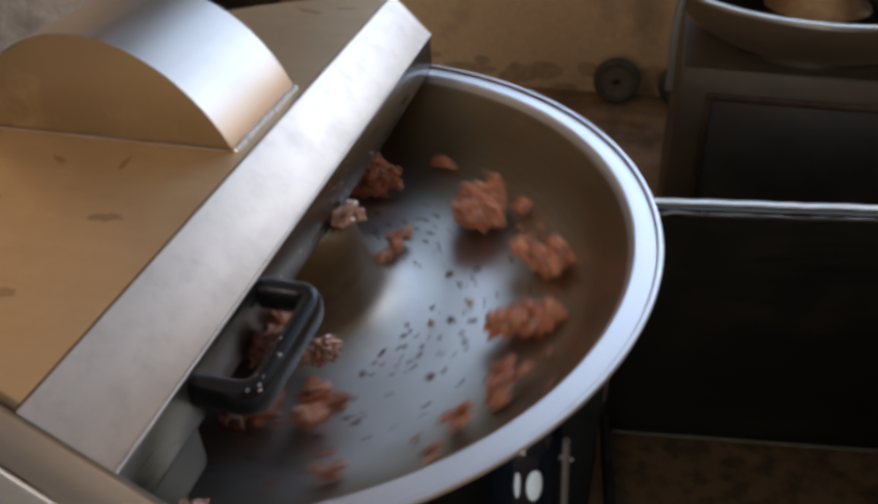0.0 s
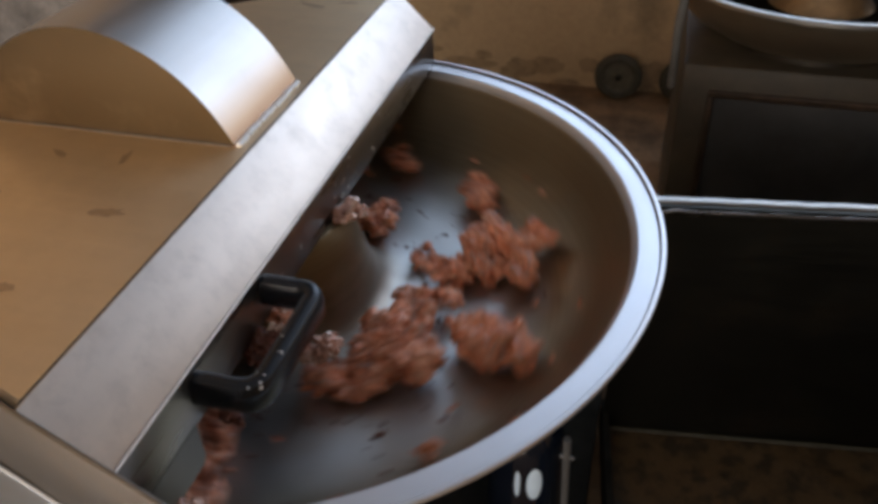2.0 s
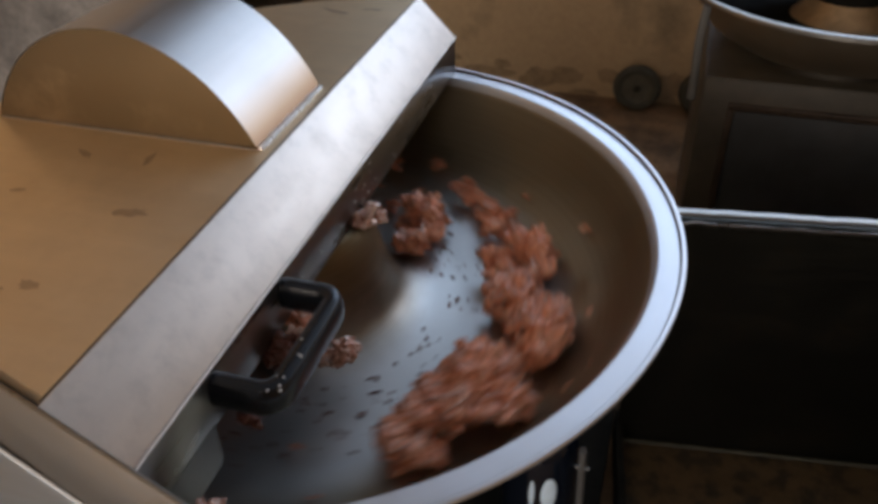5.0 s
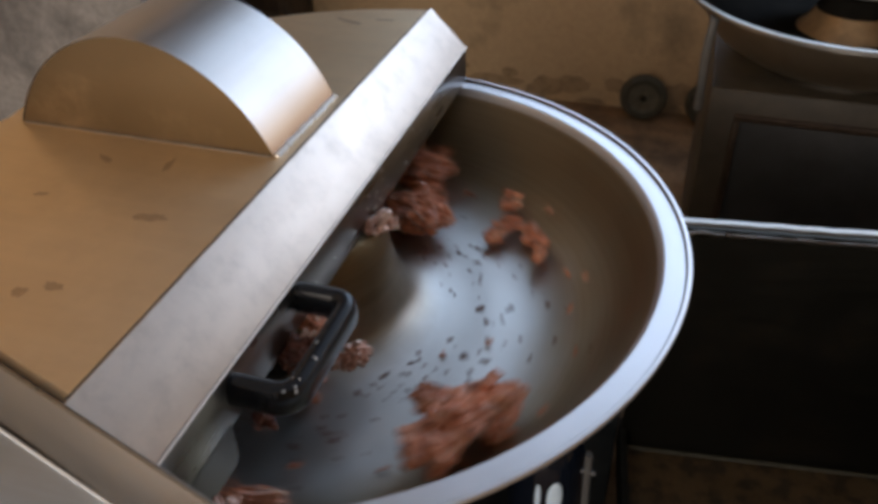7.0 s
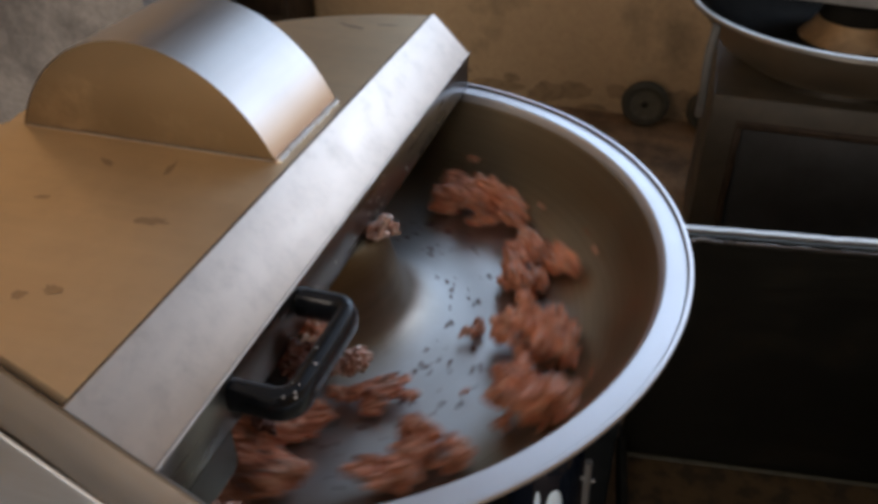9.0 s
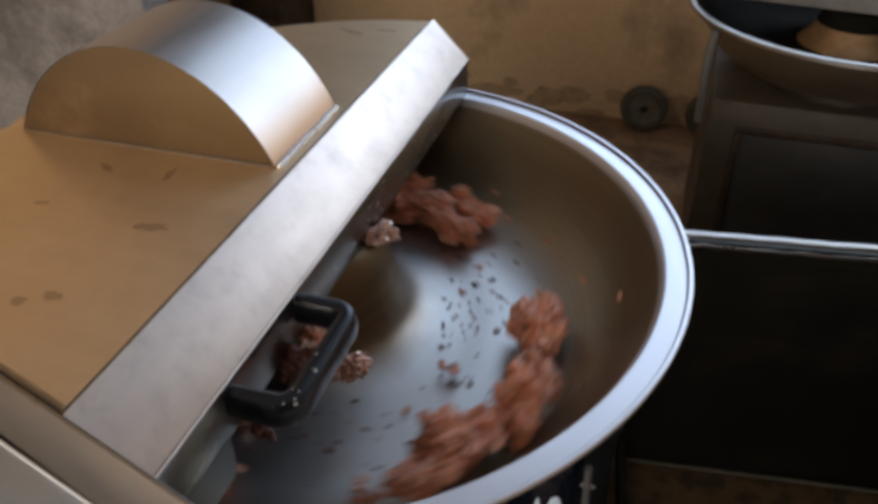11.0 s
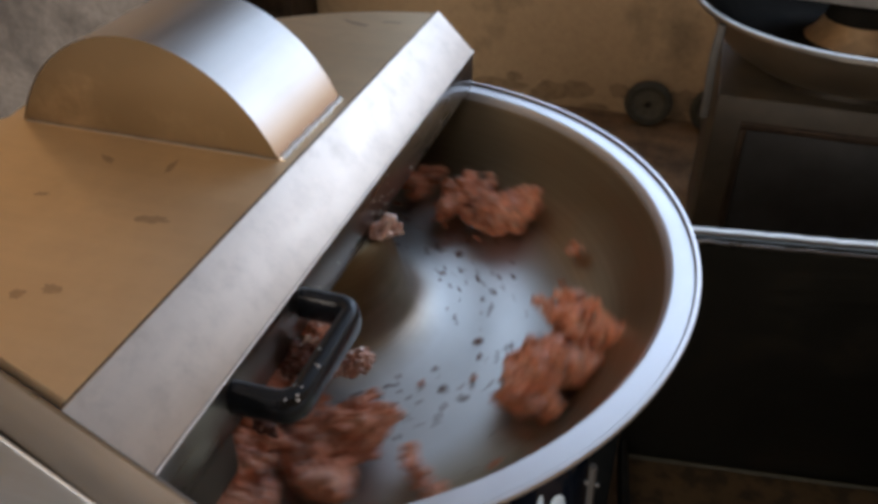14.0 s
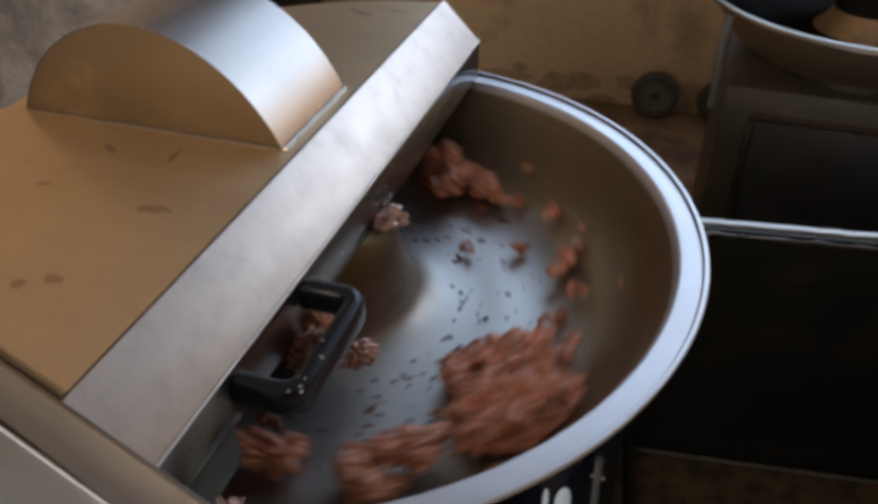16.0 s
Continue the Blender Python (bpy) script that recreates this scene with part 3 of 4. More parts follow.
    add_box(bm, -0.52, 0.17, -0.30, 0.34, 0.095, RIM - 0.165, 0.02)
    part("body", bm, STEEL_DARK, cutter, "dark steel machine body")
    bm = bmesh.new()
    lathe(bm, [(0.0, 0.0), (0.10, 0.0), (0.12, 0.01), (0.12, 0.03), (0.07, 0.05), (0.07, 0.06), (0.0, 0.06)], 48)
    part("bearing", bm, STEEL_DARK, cutter).matrix_world = pose(0, 0, RIM - 0.175)
    # plinth added to cover the lit floor with painted shade
    bm = bmesh.new()
    add_box(bm, -0.54, 0.322, -0.34, 0.60, 0.03, 0.10, 0.006)
    part("shade_plinth", bm, DEEP_SHADE, cutter)
    for x, y in ((-0.47, -0.25), (-0.47, 0.29), (0.12, -0.25), (0.12, 0.29)):
        bm = bmesh.new()
        tube(bm, (x, y, 0.0), (x, y, 0.035), 0.022)
        part("foot", bm, STEEL_DARK, cutter)
    return cutter, bowl


CUTTER, BOWL_OB = bowl_cutter()


# ---- what hangs and stands beside the machine ----
def rod_and_tank():
    bm = bmesh.new()
    tube(bm, (0.3041, -0.086, 0.659), (0.314, -0.012, 0.10), 0.0034)
    tube(bm, (0.2985, -0.0815, 0.630), (0.3115, -0.0815, 0.630), 0.0018)
    tagged(part("steel_rod", bm, ROD), "thin upright grey rod with a clip under the bowl", "rod")
    jar = tagged(empty("blue_drum", pose(0.262, -0.045, 0.10)), "glossy dark blue drum standing under the bowl", "drum")
    bm = bmesh.new()
    lathe(bm, [(0.0, 0.0), (0.034, 0.0), (0.037, 0.006), (0.037, 0.505), (0.032, 0.527), (0.020, 0.54), (0.017, 0.545), (0.017, 0.555), (0.0, 0.555)], 48)
    part("drum_body", bm, BLUE, jar)
    bm = bmesh.new()
    lathe(bm, [(0.0, 0.554), (0.020, 0.554), (0.021, 0.557), (0.021, 0.565), (0.018, 0.568), (0.0, 0.568)], 32)
    part("cap", bm, BLUE, jar)
    # window reflections on the drum, added as flat pale ovals
    for a, dz, w, h in ((-66, 0.478, 0.0080, 0.024), (-92, 0.478, 0.0032, 0.020)):
        bm = bmesh.new()
        x, y = 0.036 * math.cos(radians(a)), 0.036 * math.sin(radians(a))
        bmesh.ops.create_uvsphere(bm, u_segments=20, v_segments=12, radius=1.0, matrix=pose(x, y, dz, 0, 0, a) @ Matrix.Diagonal((0.003, w, h, 1)))
        part("glint_oval", bm, DRUM_GLINT, jar, "pale oval painted as a highlight on the drum")


rod_and_tank()


def trough():
    t = tagged(empty("wash_trough", pose(0.345, 0.446, 0, 0, 0, 7.9)), "deep steel trough with its shade in the dark colour and a bright worn lip", "trough")
    w, d, top, bot = 1.15, 0.66, 0.590, 0.04
    bm = bmesh.new()
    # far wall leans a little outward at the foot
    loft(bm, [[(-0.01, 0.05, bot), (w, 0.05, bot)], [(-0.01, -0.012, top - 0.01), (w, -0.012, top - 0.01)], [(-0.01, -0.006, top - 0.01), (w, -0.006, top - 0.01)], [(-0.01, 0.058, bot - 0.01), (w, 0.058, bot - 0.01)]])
    # the unlit look of the trough's walls comes from the steel's colour
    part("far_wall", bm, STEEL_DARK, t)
    # low side wall, its shade put into a near-black colour
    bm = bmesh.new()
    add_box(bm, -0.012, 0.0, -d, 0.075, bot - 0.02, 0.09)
    part("side_wall", bm, DEEP_SHADE, t)
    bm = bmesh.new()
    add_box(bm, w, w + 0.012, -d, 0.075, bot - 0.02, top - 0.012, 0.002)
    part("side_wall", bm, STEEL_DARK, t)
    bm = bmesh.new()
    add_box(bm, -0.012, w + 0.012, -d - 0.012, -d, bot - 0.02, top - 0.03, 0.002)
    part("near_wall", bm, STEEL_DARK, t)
    bm = bmesh.new()
    n = 60
    rng = random.Random(3)
    path = []
    for k in range(n + 1):
        path.append((-0.012 + (w + 0.024) * k / n, -0.012 + rng.uniform(-0.0007, 0.0007), top + rng.uniform(-0.0006, 0.0006)))
    sweep(bm, path, 0.014, 0.008, seg=8)
    part("lip", bm, STEEL_FRAME, t, "bright folded steel lip, dented")
    bm = bmesh.new()
    sweep(bm, [(q[0], q[1] - 0.0045 + rng.uniform(-0.0012, 0.0012), q[2] - 0.016 + rng.uniform(-0.002, 0.002)) for q in path], 0.004, 0.008, seg=5, power=2)
    part("lip_fold", bm, STEEL_FACE, t, "dented fold under the lip")
    bm = bmesh.new()
    bmesh.ops.create_grid(bm, x_segments=60, y_segments=40, size=0.5)
    for v in bm.verts:
        v.co = Vector(((v.co.x + 0.5) * w, (v.co.y - 0.5) * d + 0.07 * (v.co.y + 0.5), bot + 0.004 * noise.noise(Vector((v.co.x * 14, v.co.y * 14, 2)))))
    part("trough_bottom", bm, RUST, t, "brown rusty wet bottom")
    bm = bmesh.new()
    sweep(bm, [(w * k / 40, 0.046 - 0.012 * k / 40, bot + 0.005) for k in range(41)], 0.009, 0.005, seg=5, power=2)
    part("bottom_seam", bm, PAINT_GREY, t, "pale worn seam")
    for x in (0.03, w - 0.03):
        for y in (-d + 0.04, 0.03):
            bm = bmesh.new()
            tube(bm, (x, y, 0), (x, y, bot - 0.005), 0.018)
            part("trough_foot", bm, STEEL_DARK, t)


trough()


def second_cutter():
    z = 0.70
    c = tagged(empty("second_bowl_cutter", pose(0.645, 1.205, 0)), "dark steel bowl cutter standing in shade, half covered by its lid", "food machine")
    bm = bmesh.new()
    k = 0.335 / 0.372
    lathe(bm, [(r * k, zz * k) for r, zz in [(0.355, -0.002), (0.343, -0.004)] + smooth_profile(BOWL[:7] + [(0.170, -0.098), (0.130, -0.090), (0.10, -0.072), (0.082, -0.040), (0.072, -0.010), (0.060, 0.0), (0.0, 0.0)], 4)], 96)
    hub = [(0.110, -0.082), (0.088, -0.058), (0.072, -0.032), (0.061, -0.012), (0.053, -0.004), (0.040, 0.0), (0.0, 0.001)]
    ext = [(0.316, -0.010), (0.302, -0.020), (0.292, -0.045), (0.262, -0.088), (0.215, -0.116), (0.170, -0.124), (0.166, -0.140), (0.0, -0.140)]
    b = part("bowl", bm, SHADED_BOWL, c, "wide dull steel bowl")
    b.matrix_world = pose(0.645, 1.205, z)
    bm = bmesh.new()
    lathe(bm, [(r * k, zz * k) for r, zz in [(0.355, -0.006), (0.357, 0.0), (0.360, 0.002), (0.366, 0.001), (0.369, -0.003), (0.369, -0.008), (0.357, -0.008)]], 128, True)
    part("rim", bm, STEEL_FRAME, b, "bright rolled rim")
    bm = bmesh.new()
    lathe(bm, hub, 64)
    part("hub", bm, HUB_TAN, b, "tan-coloured steel hub cone")
    bm = bmesh.new()
    lathe(bm, ext, 96)
    part("underside", bm, OLD_UNDER, b)
    bm = bmesh.new()
    for a, bb in ((0.172, 0.003), ):
        lathe(bm, [(a - bb, z - 0.131), (a, z - 0.127), (a + bb, z - 0.131), (a + bb, z - 0.144), (a - bb, z - 0.144)], 96, True)
    part("bearing_ring", bm, STEEL_DULL, c, "thin bright ring under the bowl")
    lid2 = []
    for q in range(41):
        a = radians(-8) + math.pi * q / 40
        lid2.append((0.315 * math.cos(a), -0.084 + 0.315 * math.sin(a)))
    bm = bmesh.new()
    lo = [bm.verts.new((x, y, z + 0.012)) for x, y in lid2]
    hi = [bm.verts.new((x, y, z + 0.085)) for x, y in lid2]
    bm.faces.new(hi)
    for q in range(len(lid2)):
        w2 = (q + 1) % len(lid2)
        bm.faces.new((lo[q], lo[w2], hi[w2], hi[q]))
    part("lid", bm, POST_GREY, c, "half-round steel lid")
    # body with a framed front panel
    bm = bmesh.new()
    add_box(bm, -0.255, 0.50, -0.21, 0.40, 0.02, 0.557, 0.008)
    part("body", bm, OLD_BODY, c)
    # highlight on the housing's top edge, added as a thin strip
    bm = bmesh.new()
    sweep(bm, [(-0.25 + 0.74 * k / 8, -0.2085, 0.5555) for k in range(9)], 0.006, 0.006, seg=5, power=2)
    part("body_edge_glint", bm, STEEL_DULL, c, "thin strip painted as the highlight on the housing's edge")
    bm = bmesh.new()
    for a in ((-0.20, 0.46, 0.494, 0.508), (-0.20, 0.46, 0.06, 0.075), (-0.20, -0.188, 0.075, 0.494), (0.448, 0.46, 0.075, 0.494)):
        add_box(bm, a[0], a[1], -0.217, -0.207, a[2], a[3], 0.002)
    part("panel_frame", bm, FRAME_BROWN, c, "thin raised frame")
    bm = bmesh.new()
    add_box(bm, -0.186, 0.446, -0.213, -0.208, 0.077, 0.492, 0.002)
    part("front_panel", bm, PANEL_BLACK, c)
    bm = bmesh.new()
    sweep(bm, [(-0.270, -0.19, 0.690), (-0.275, -0.19, 0.64), (-0.275, -0.19, 0.60), (-0.273, -0.19, 0.56), (-0.272, -0.19, 0.50)], 0.017, 0.017, up=Vector((0, 1, 0)), seg=8)
    part("corner_post", bm, POST_GREY, c, "grey steel corner post")
    for x in (-0.22, 0.46):
        for y in (-0.17, 0.36):
            bm = bmesh.new()
            tube(bm, (x, y, 0.0), (x, y, 0.03), 0.025)
            part("foot", bm, RUBBER, c)


second_cutter()


def wheel():
    w = tagged(empty("cart_wheel", pose(0.225, BACK - 0.07, 0.078, 90, 0, 0)), "old grey rubber cart wheel against the wall", "wheel", "wheels by the wall")
    bm = bmesh.new()
    lathe(bm, [(0.052, -0.016), (0.066, -0.018), (0.075, -0.012), (0.078, 0.0), (0.075, 0.012), (0.066, 0.018), (0.052, 0.016)], 56, True)
    part("tyre", bm, RUBBER, w)
    bm = bmesh.new()
    lathe(bm, [(0.0, 0.008), (0.012, 0.008), (0.016, 0.004), (0.046, 0.004), (0.054, 0.012), (0.054, -0.012), (0.0, -0.008)], 48)
    part("rim", bm, PAINT_GREY, w)
    bm = bmesh.new()
    lathe(bm, [(0.0, 0.020), (0.007, 0.020), (0.011, 0.015), (0.011, -0.012), (0.0, -0.012)], 24)
    part("axle_nut", bm, STEEL_DARK, w)
    copy_thing(w, pose(0.435, BACK - 0.07, 0.078, 90, 0, 0))


wheel()


def dark_box():
    p = tagged(empty("wooden_crate", pose(-1.07, BACK - 0.13, 0)), "dark brown wooden crate against the wall", "crate")
    bm = bmesh.new()
    add_box(bm, -0.10, 0.10, -0.09, 0.11, 0.0, 0.62, 0.004)
    part("crate_body", bm, DARK_WOOD, p)
    for x in (-0.092, 0.092):
        bm = bmesh.new()
        add_box(bm, x - 0.014, x + 0.014, -0.102, -0.088, 0.0, 0.63, 0.003)
        part("corner_batten", bm, DARK_WOOD, p)
    for k in range(4):
        bm = bmesh.new()
        add_box(bm, -0.076, 0.076, -0.098, -0.089, 0.02 + 0.15 * k, 0.155 + 0.15 * k, 0.003)
        part("slat", bm, DARK_WOOD, p)


dark_box()


# ---- meat ----
def lump_mesh(name, seed, length, width, height, lumps, mat, fine=1.0):
    """A clump of torn minced meat: overlapping strips fused into one body with a fibrous, folded surface."""
    rng = random.Random(seed)
    bm = bmesh.new()
    off = Vector((seed * 3.7, seed * 1.9, seed * 5.3))
    for k in range(lumps):
        u = rng.uniform(-1, 1)
        w = math.sqrt(max(0.0, 1 - u * u))
        c = Vector((rng.uniform(-1, 1) * w * width * 0.66, u * length * 0.72, rng.uniform(-0.35, 0.75) * w * height))
        s = rng.uniform(0.24, 0.44) * width
        el = rng.uniform(1.1, 2.3)
        rot = pose(0, 0, 0, rng.uniform(-30, 30), rng.uniform(-40, 40), rng.uniform(-55, 55))
        r = bmesh.ops.create_icosphere(bm, subdivisions=3, radius=1.0)
        for v in r["verts"]:
            n = v.co.normalized()
            q = n * (1 + 0.35 * noise.noise(n * 1.7 + off + Vector((k, 0, 0))))
            v.co = c + (rot @ Vector((q.x * s, q.y * s * el, q.z * s * 0.72)))
    for k in range(lumps // 2):
        a = rng.uniform(0, 2 * math.pi)
        p = Vector((math.cos(a) * width * 0.66, math.sin(a) * length * 0.80, rng.uniform(-0.1, 0.6) * height))
        s = rng.uniform(0.09, 0.17) * width
        rot = pose(0, 0, 0, rng.uniform(-30, 30), rng.uniform(-30, 30), rng.uniform(-60, 60))
        el = rng.uniform(2.0, 3.6)
        r = bmesh.ops.create_icosphere(bm, subdivisions=2, radius=1.0)
        for v in r["verts"]:
            v.co = p + (rot @ Vector((v.co.x * s, v.co.y * s * el, v.co.z * s)))
    rough = bpy.data.meshes.new(name)
    bm.to_mesh(rough)
    bm.free()
    tmp = new("fusing", rough)
    mod = tmp.modifiers.new("fuse", "REMESH")
    mod.mode, mod.voxel_size = "VOXEL", max(0.0007, length / 58)
    me = bpy.data.meshes.new_from_object(tmp.evaluated_get(bpy.context.evaluated_depsgraph_get()))
    me.name = name
    bpy.data.objects.remove(tmp)
    bm = bmesh.new()
    bm.from_mesh(me)
    # keep the one body
    left, best = set(bm.verts), []
    while left:
        stack, seen = [left.pop()], []
        while stack:
            v = stack.pop()
            seen.append(v)
            for e in v.link_edges:
                o = e.other_vert(v)
                if o in left:
                    left.discard(o)
                    stack.append(o)
        if len(seen) > len(best):
            best = seen
    keep = set(best)
    bmesh.ops.delete(bm, geom=[v for v in bm.verts if v not in keep], context="VERTS")
    bm.normal_update()
    f = fine
    for v in bm.verts:
        q = v.co
        fold = abs(noise.noise(Vector((q.x * 105, q.y * 72, q.z * 105)) * f + off))
        grain = noise.noise(Vector((q.x * 330, q.y * 150, q.z * 330)) * f + off)
        warp = noise.noise(q * 60 + off)
        worm = abs(noise.noise(Vector((q.x * 200, q.y * 75, q.z * 200)) * f + off * 2))
        v.co += v.normal * ((fold - 0.22) * 0.0085 + (worm - 0.2) * 0.0036 + grain * 0.0020 + warp * 0.0030) * min(1.0, length / 0.04)
    bm.to_mesh(me)
    bm.free()
    me.materials.clear()
    me.materials.append(mat)
    for p in me.polygons:
        p.use_smooth = True
    return me


LARGE = [lump_mesh("large_chunk", 3 + i, 0.043, 0.030, 0.028, 18, MEAT) for i in range(5)]
MEDIUM = [lump_mesh("medium_chunk", 13 + i, 0.034, 0.023, 0.021, 12, MEAT) for i in range(4)]
STRIP = [lump_mesh("meat_strip", 53 + i, 0.036, 0.015, 0.014, 11, MEAT) for i in range(3)]
SMALL = [lump_mesh("small_chunk", 23 + i, 0.017, 0.011, 0.011, 6, MEAT) for i in range(3)]
SPEED = 101.0       # degrees the bowl turns in a second


def ride(passes, t):
    """Angle, radius and turn of a chunk at t seconds: with the bowl in the open half, slower or faster under the lid.
    Each pass is the second at which the chunk crosses the x axis, its radius there and its turn."""
    out, back = 0.85, 0.92
    if t <= passes[0][0] + out:
        return SPEED * (t - passes[0][0]), passes[0][1], passes[0][2]
    for k, ((ta, ra, sa), (tb, rb, sb)) in enumerate(zip(passes, passes[1:])):
        if t <= tb + out:
            if t >= tb - back:
                return 360 * (k + 1) + SPEED * (t - tb), rb, sb
            u = (t - ta - out) / (tb - back - ta - out)
            a = 360 * k + SPEED * out
            b = 360 * (k + 1) - SPEED * back
            s = u * u * (3 - 2 * u)
            return a + (b - a) * u, ra + (rb - ra) * s, sa + (sb - sa) * s
    return 360 * (len(passes) - 1) + SPEED * (t - passes[-1][0]), passes[-1][1], passes[-1][2]


CHUNKS = []


def strand_mesh(body, seed, reach):
    """A pale strand of fat that follows the surface of a chunk."""
    rng = random.Random(seed)
    co = np.empty(len(body.vertices) * 3)
    body.vertices.foreach_get("co", co)
    co = co.reshape(-1, 3)
    a, e = rng.uniform(0, 2 * math.pi), rng.uniform(0.25, 0.9)
    turn = rng.uniform(0.5, 1.0) * rng.choice((-1, 1))
    path = []
    for k in range(7):
        b = a + turn * reach * k / 6
        f = e + 0.25 * math.sin(k * 1.1)
        d = np.array((math.cos(b) * math.cos(f), math.sin(b) * math.cos(f), math.sin(f)))
        along = co @ d
        off = np.linalg.norm(co - along[:, None] * d, axis=1)
        v = co[int(np.argmax(along - 2.5 * off))]
        path.append(Vector(v) * 1.01)
    bm = bmesh.new()
    sweep(bm, path, 0.0026, 0.0020, up=Vector((0.1, 0.2, 0.97)), seg=4, power=2)
    me = bpy.data.meshes.new("fat_strand")
    bmesh.ops.recalc_face_normals(bm, faces=bm.faces)
    bm.to_mesh(me)
    bm.free()
    me.materials.append(FAT)
    for p in me.polygons:
        p.use_smooth = True
    return me


STRANDS = {me.name: [strand_mesh(me, 60 + 7 * i + k, 1.3) for k in range(n)] for n, group in ((4, LARGE), (3, MEDIUM), (2, STRIP), (1, SMALL)) for i, me in enumerate(group)}


def chunk_pose(passes, size, t):
    a, r, spin = ride(passes, t)
    z, slope = surface(r)
    lift = {"L": 0.020, "M": 0.016, "T": 0.011, "S": 0.008}[size]
    return pose(0, 0, 0, 0, 0, a) @ pose(r, 0, z + lift, 0, -math.degrees(slope) * 0.7, spin)


def chunk(size, passes):
    """One chunk of meat and its rounds in the bowl."""
    words = {"L": "large torn chunk of raw minced meat in the bowl", "M": "clump of raw minced meat in the bowl",
             "T": "thin torn strip of raw meat in the bowl", "S": "small scrap of raw meat in the bowl"}
    meshes = {"L": LARGE, "M": MEDIUM, "T": STRIP, "S": SMALL}[size]
    ob = new("meat_chunk", meshes[len(CHUNKS) % len(meshes)])
    tagged(ob, words[size], "meat", "meat in the bowl")
    for strand in STRANDS[ob.data.name]:
        new("fat_strand", strand).parent = ob
    CHUNKS.append((ob, passes, size))


def chunks():
    chunk("L", [(-3.44, 0.220, 0), (-0.44, 0.239, -5), (2.81, 0.270, -43), (6.20, 0.252, 13), (9.01, 0.235, 95), (12.17, 0.249, 123), (17.00, 0.220, 180)])
    chunk("L", [(-1.27, 0.220, 0), (1.73, 0.214, -26), (5.39, 0.235, 0), (8.71, 0.228, -23), (12.40, 0.171, -68), (16.51, 0.244, 1), (19.51, 0.220, 0)])
    chunk("L", [(-1.22, 0.220, 0), (1.78, 0.226, 30), (4.77, 0.235, -20), (8.44, 0.251, 10), (11.41, 0.251, 23), (14.57, 0.186, -36), (17.57, 0.220, -0)])
    chunk("L", [(-0.95, 0.220, 0), (2.11, 0.232, 80), (4.93, 0.217, 9), (7.97, 0.249, 6), (10.95, 0.234, -4), (14.10, 0.254, -57), (17.10, 0.220, -0)])
    chunk("L", [(-0.95, 0.220, 0), (2.22, 0.148, -10), (7.35, 0.247, 25), (11.18, 0.256, 24), (13.96, 0.264, 70), (17.00, 0.220, 0)])
    chunk("L", [(-0.95, 0.220, 0), (2.26, 0.163, -72), (6.35, 0.168, 13), (9.20, 0.262, -52), (12.00, 0.235, -68), (14.78, 0.259, -44), (17.78, 0.220, -0)])
    chunk("L", [(-0.95, 0.220, 0), (3.05, 0.253, 17), (6.00, 0.134, -12), (9.77, 0.236, -6), (13.04, 0.249, -63), (16.18, 0.204, -24), (19.18, 0.220, -0)])
    chunk("L", [(-0.95, 0.220, 0), (4.45, 0.155, -53), (7.30, 0.236, -49), (12.41, 0.257, -27), (15.24, 0.250, -54), (18.24, 0.220, -0)])
    chunk("L", [(-0.95, 0.220, 0), (5.22, 0.223, -12), (9.80, 0.185, 15), (12.91, 0.257, 68), (16.22, 0.264, 133), (19.22, 0.220, 180)])
    chunk("L", [(-0.95, 0.220, 0), (10.17, 0.204, -11), (13.35, 0.241, -91), (16.11, 0.235, -40), (19.11, 0.220, 0)])
    chunk("L", [(-0.95, 0.220, 0), (10.06, 0.249, -22), (13.48, 0.251, -70), (16.30, 0.246, -45), (19.30, 0.220, -0)])
    chunk("L", [(-0.95, 0.220, 0), (5.25, 0.217, -13), (10.37, 0.206, -10), (14.64, 0.221, -75), (17.64, 0.220, 0)])
    chunk("L", [(-0.95, 0.220, 0), (5.24, 0.221, 1), (14.84, 0.196, -31), (17.84, 0.220, 0)])
    chunk("L", [(-0.95, 0.220, 0), (5.03, 0.252, -7), (10.15, 0.226, 25), (14.86, 0.178, 105), (17.86, 0.220, 180)])
    chunk("L", [(-0.95, 0.220, 0), (14.89, 0.252, 59), (17.89, 0.220, 0)])
    chunk("M", [(-3.21, 0.220, 0), (-0.21, 0.267, 61), (2.87, 0.218, 88), (5.96, 0.250, 49), (9.41, 0.243, -34), (12.21, 0.264, -41), (17.00, 0.220, 0)])
    chunk("M", [(-3.00, 0.220, 0), (-0.00, 0.252, -59), (2.84, 0.196, -30), (6.23, 0.204, 42), (8.98, 0.255, 21), (13.46, 0.231, 36), (16.31, 0.267, -29), (19.31, 0.220, 0)])
    chunk("M", [(-2.47, 0.220, 0), (0.53, 0.174, 26), (5.39, 0.224, -14), (10.39, 0.238, 7), (17.00, 0.220, 0)])
    chunk("M", [(-2.22, 0.220, 0), (0.78, 0.164, 25), (3.78, 0.131, 27), (8.33, 0.244, 53), (11.32, 0.260, 48), (14.18, 0.262, 105), (17.18, 0.220, 180)])
    chunk("M", [(-1.63, 0.220, 0), (1.37, 0.144, -51), (5.19, 0.236, 2), (10.04, 0.232, 12), (17.00, 0.220, 0)])
    chunk("M", [(-1.51, 0.220, 0), (1.49, 0.257, -29), (9.71, 0.175, 20), (12.56, 0.251, 42), (15.34, 0.260, -22), (18.34, 0.220, 0)])
    chunk("M", [(-1.25, 0.220, 0), (1.75, 0.271, -81), (4.55, 0.238, -59), (7.45, 0.258, -102), (10.34, 0.240, -162), (17.00, 0.220, -180)])
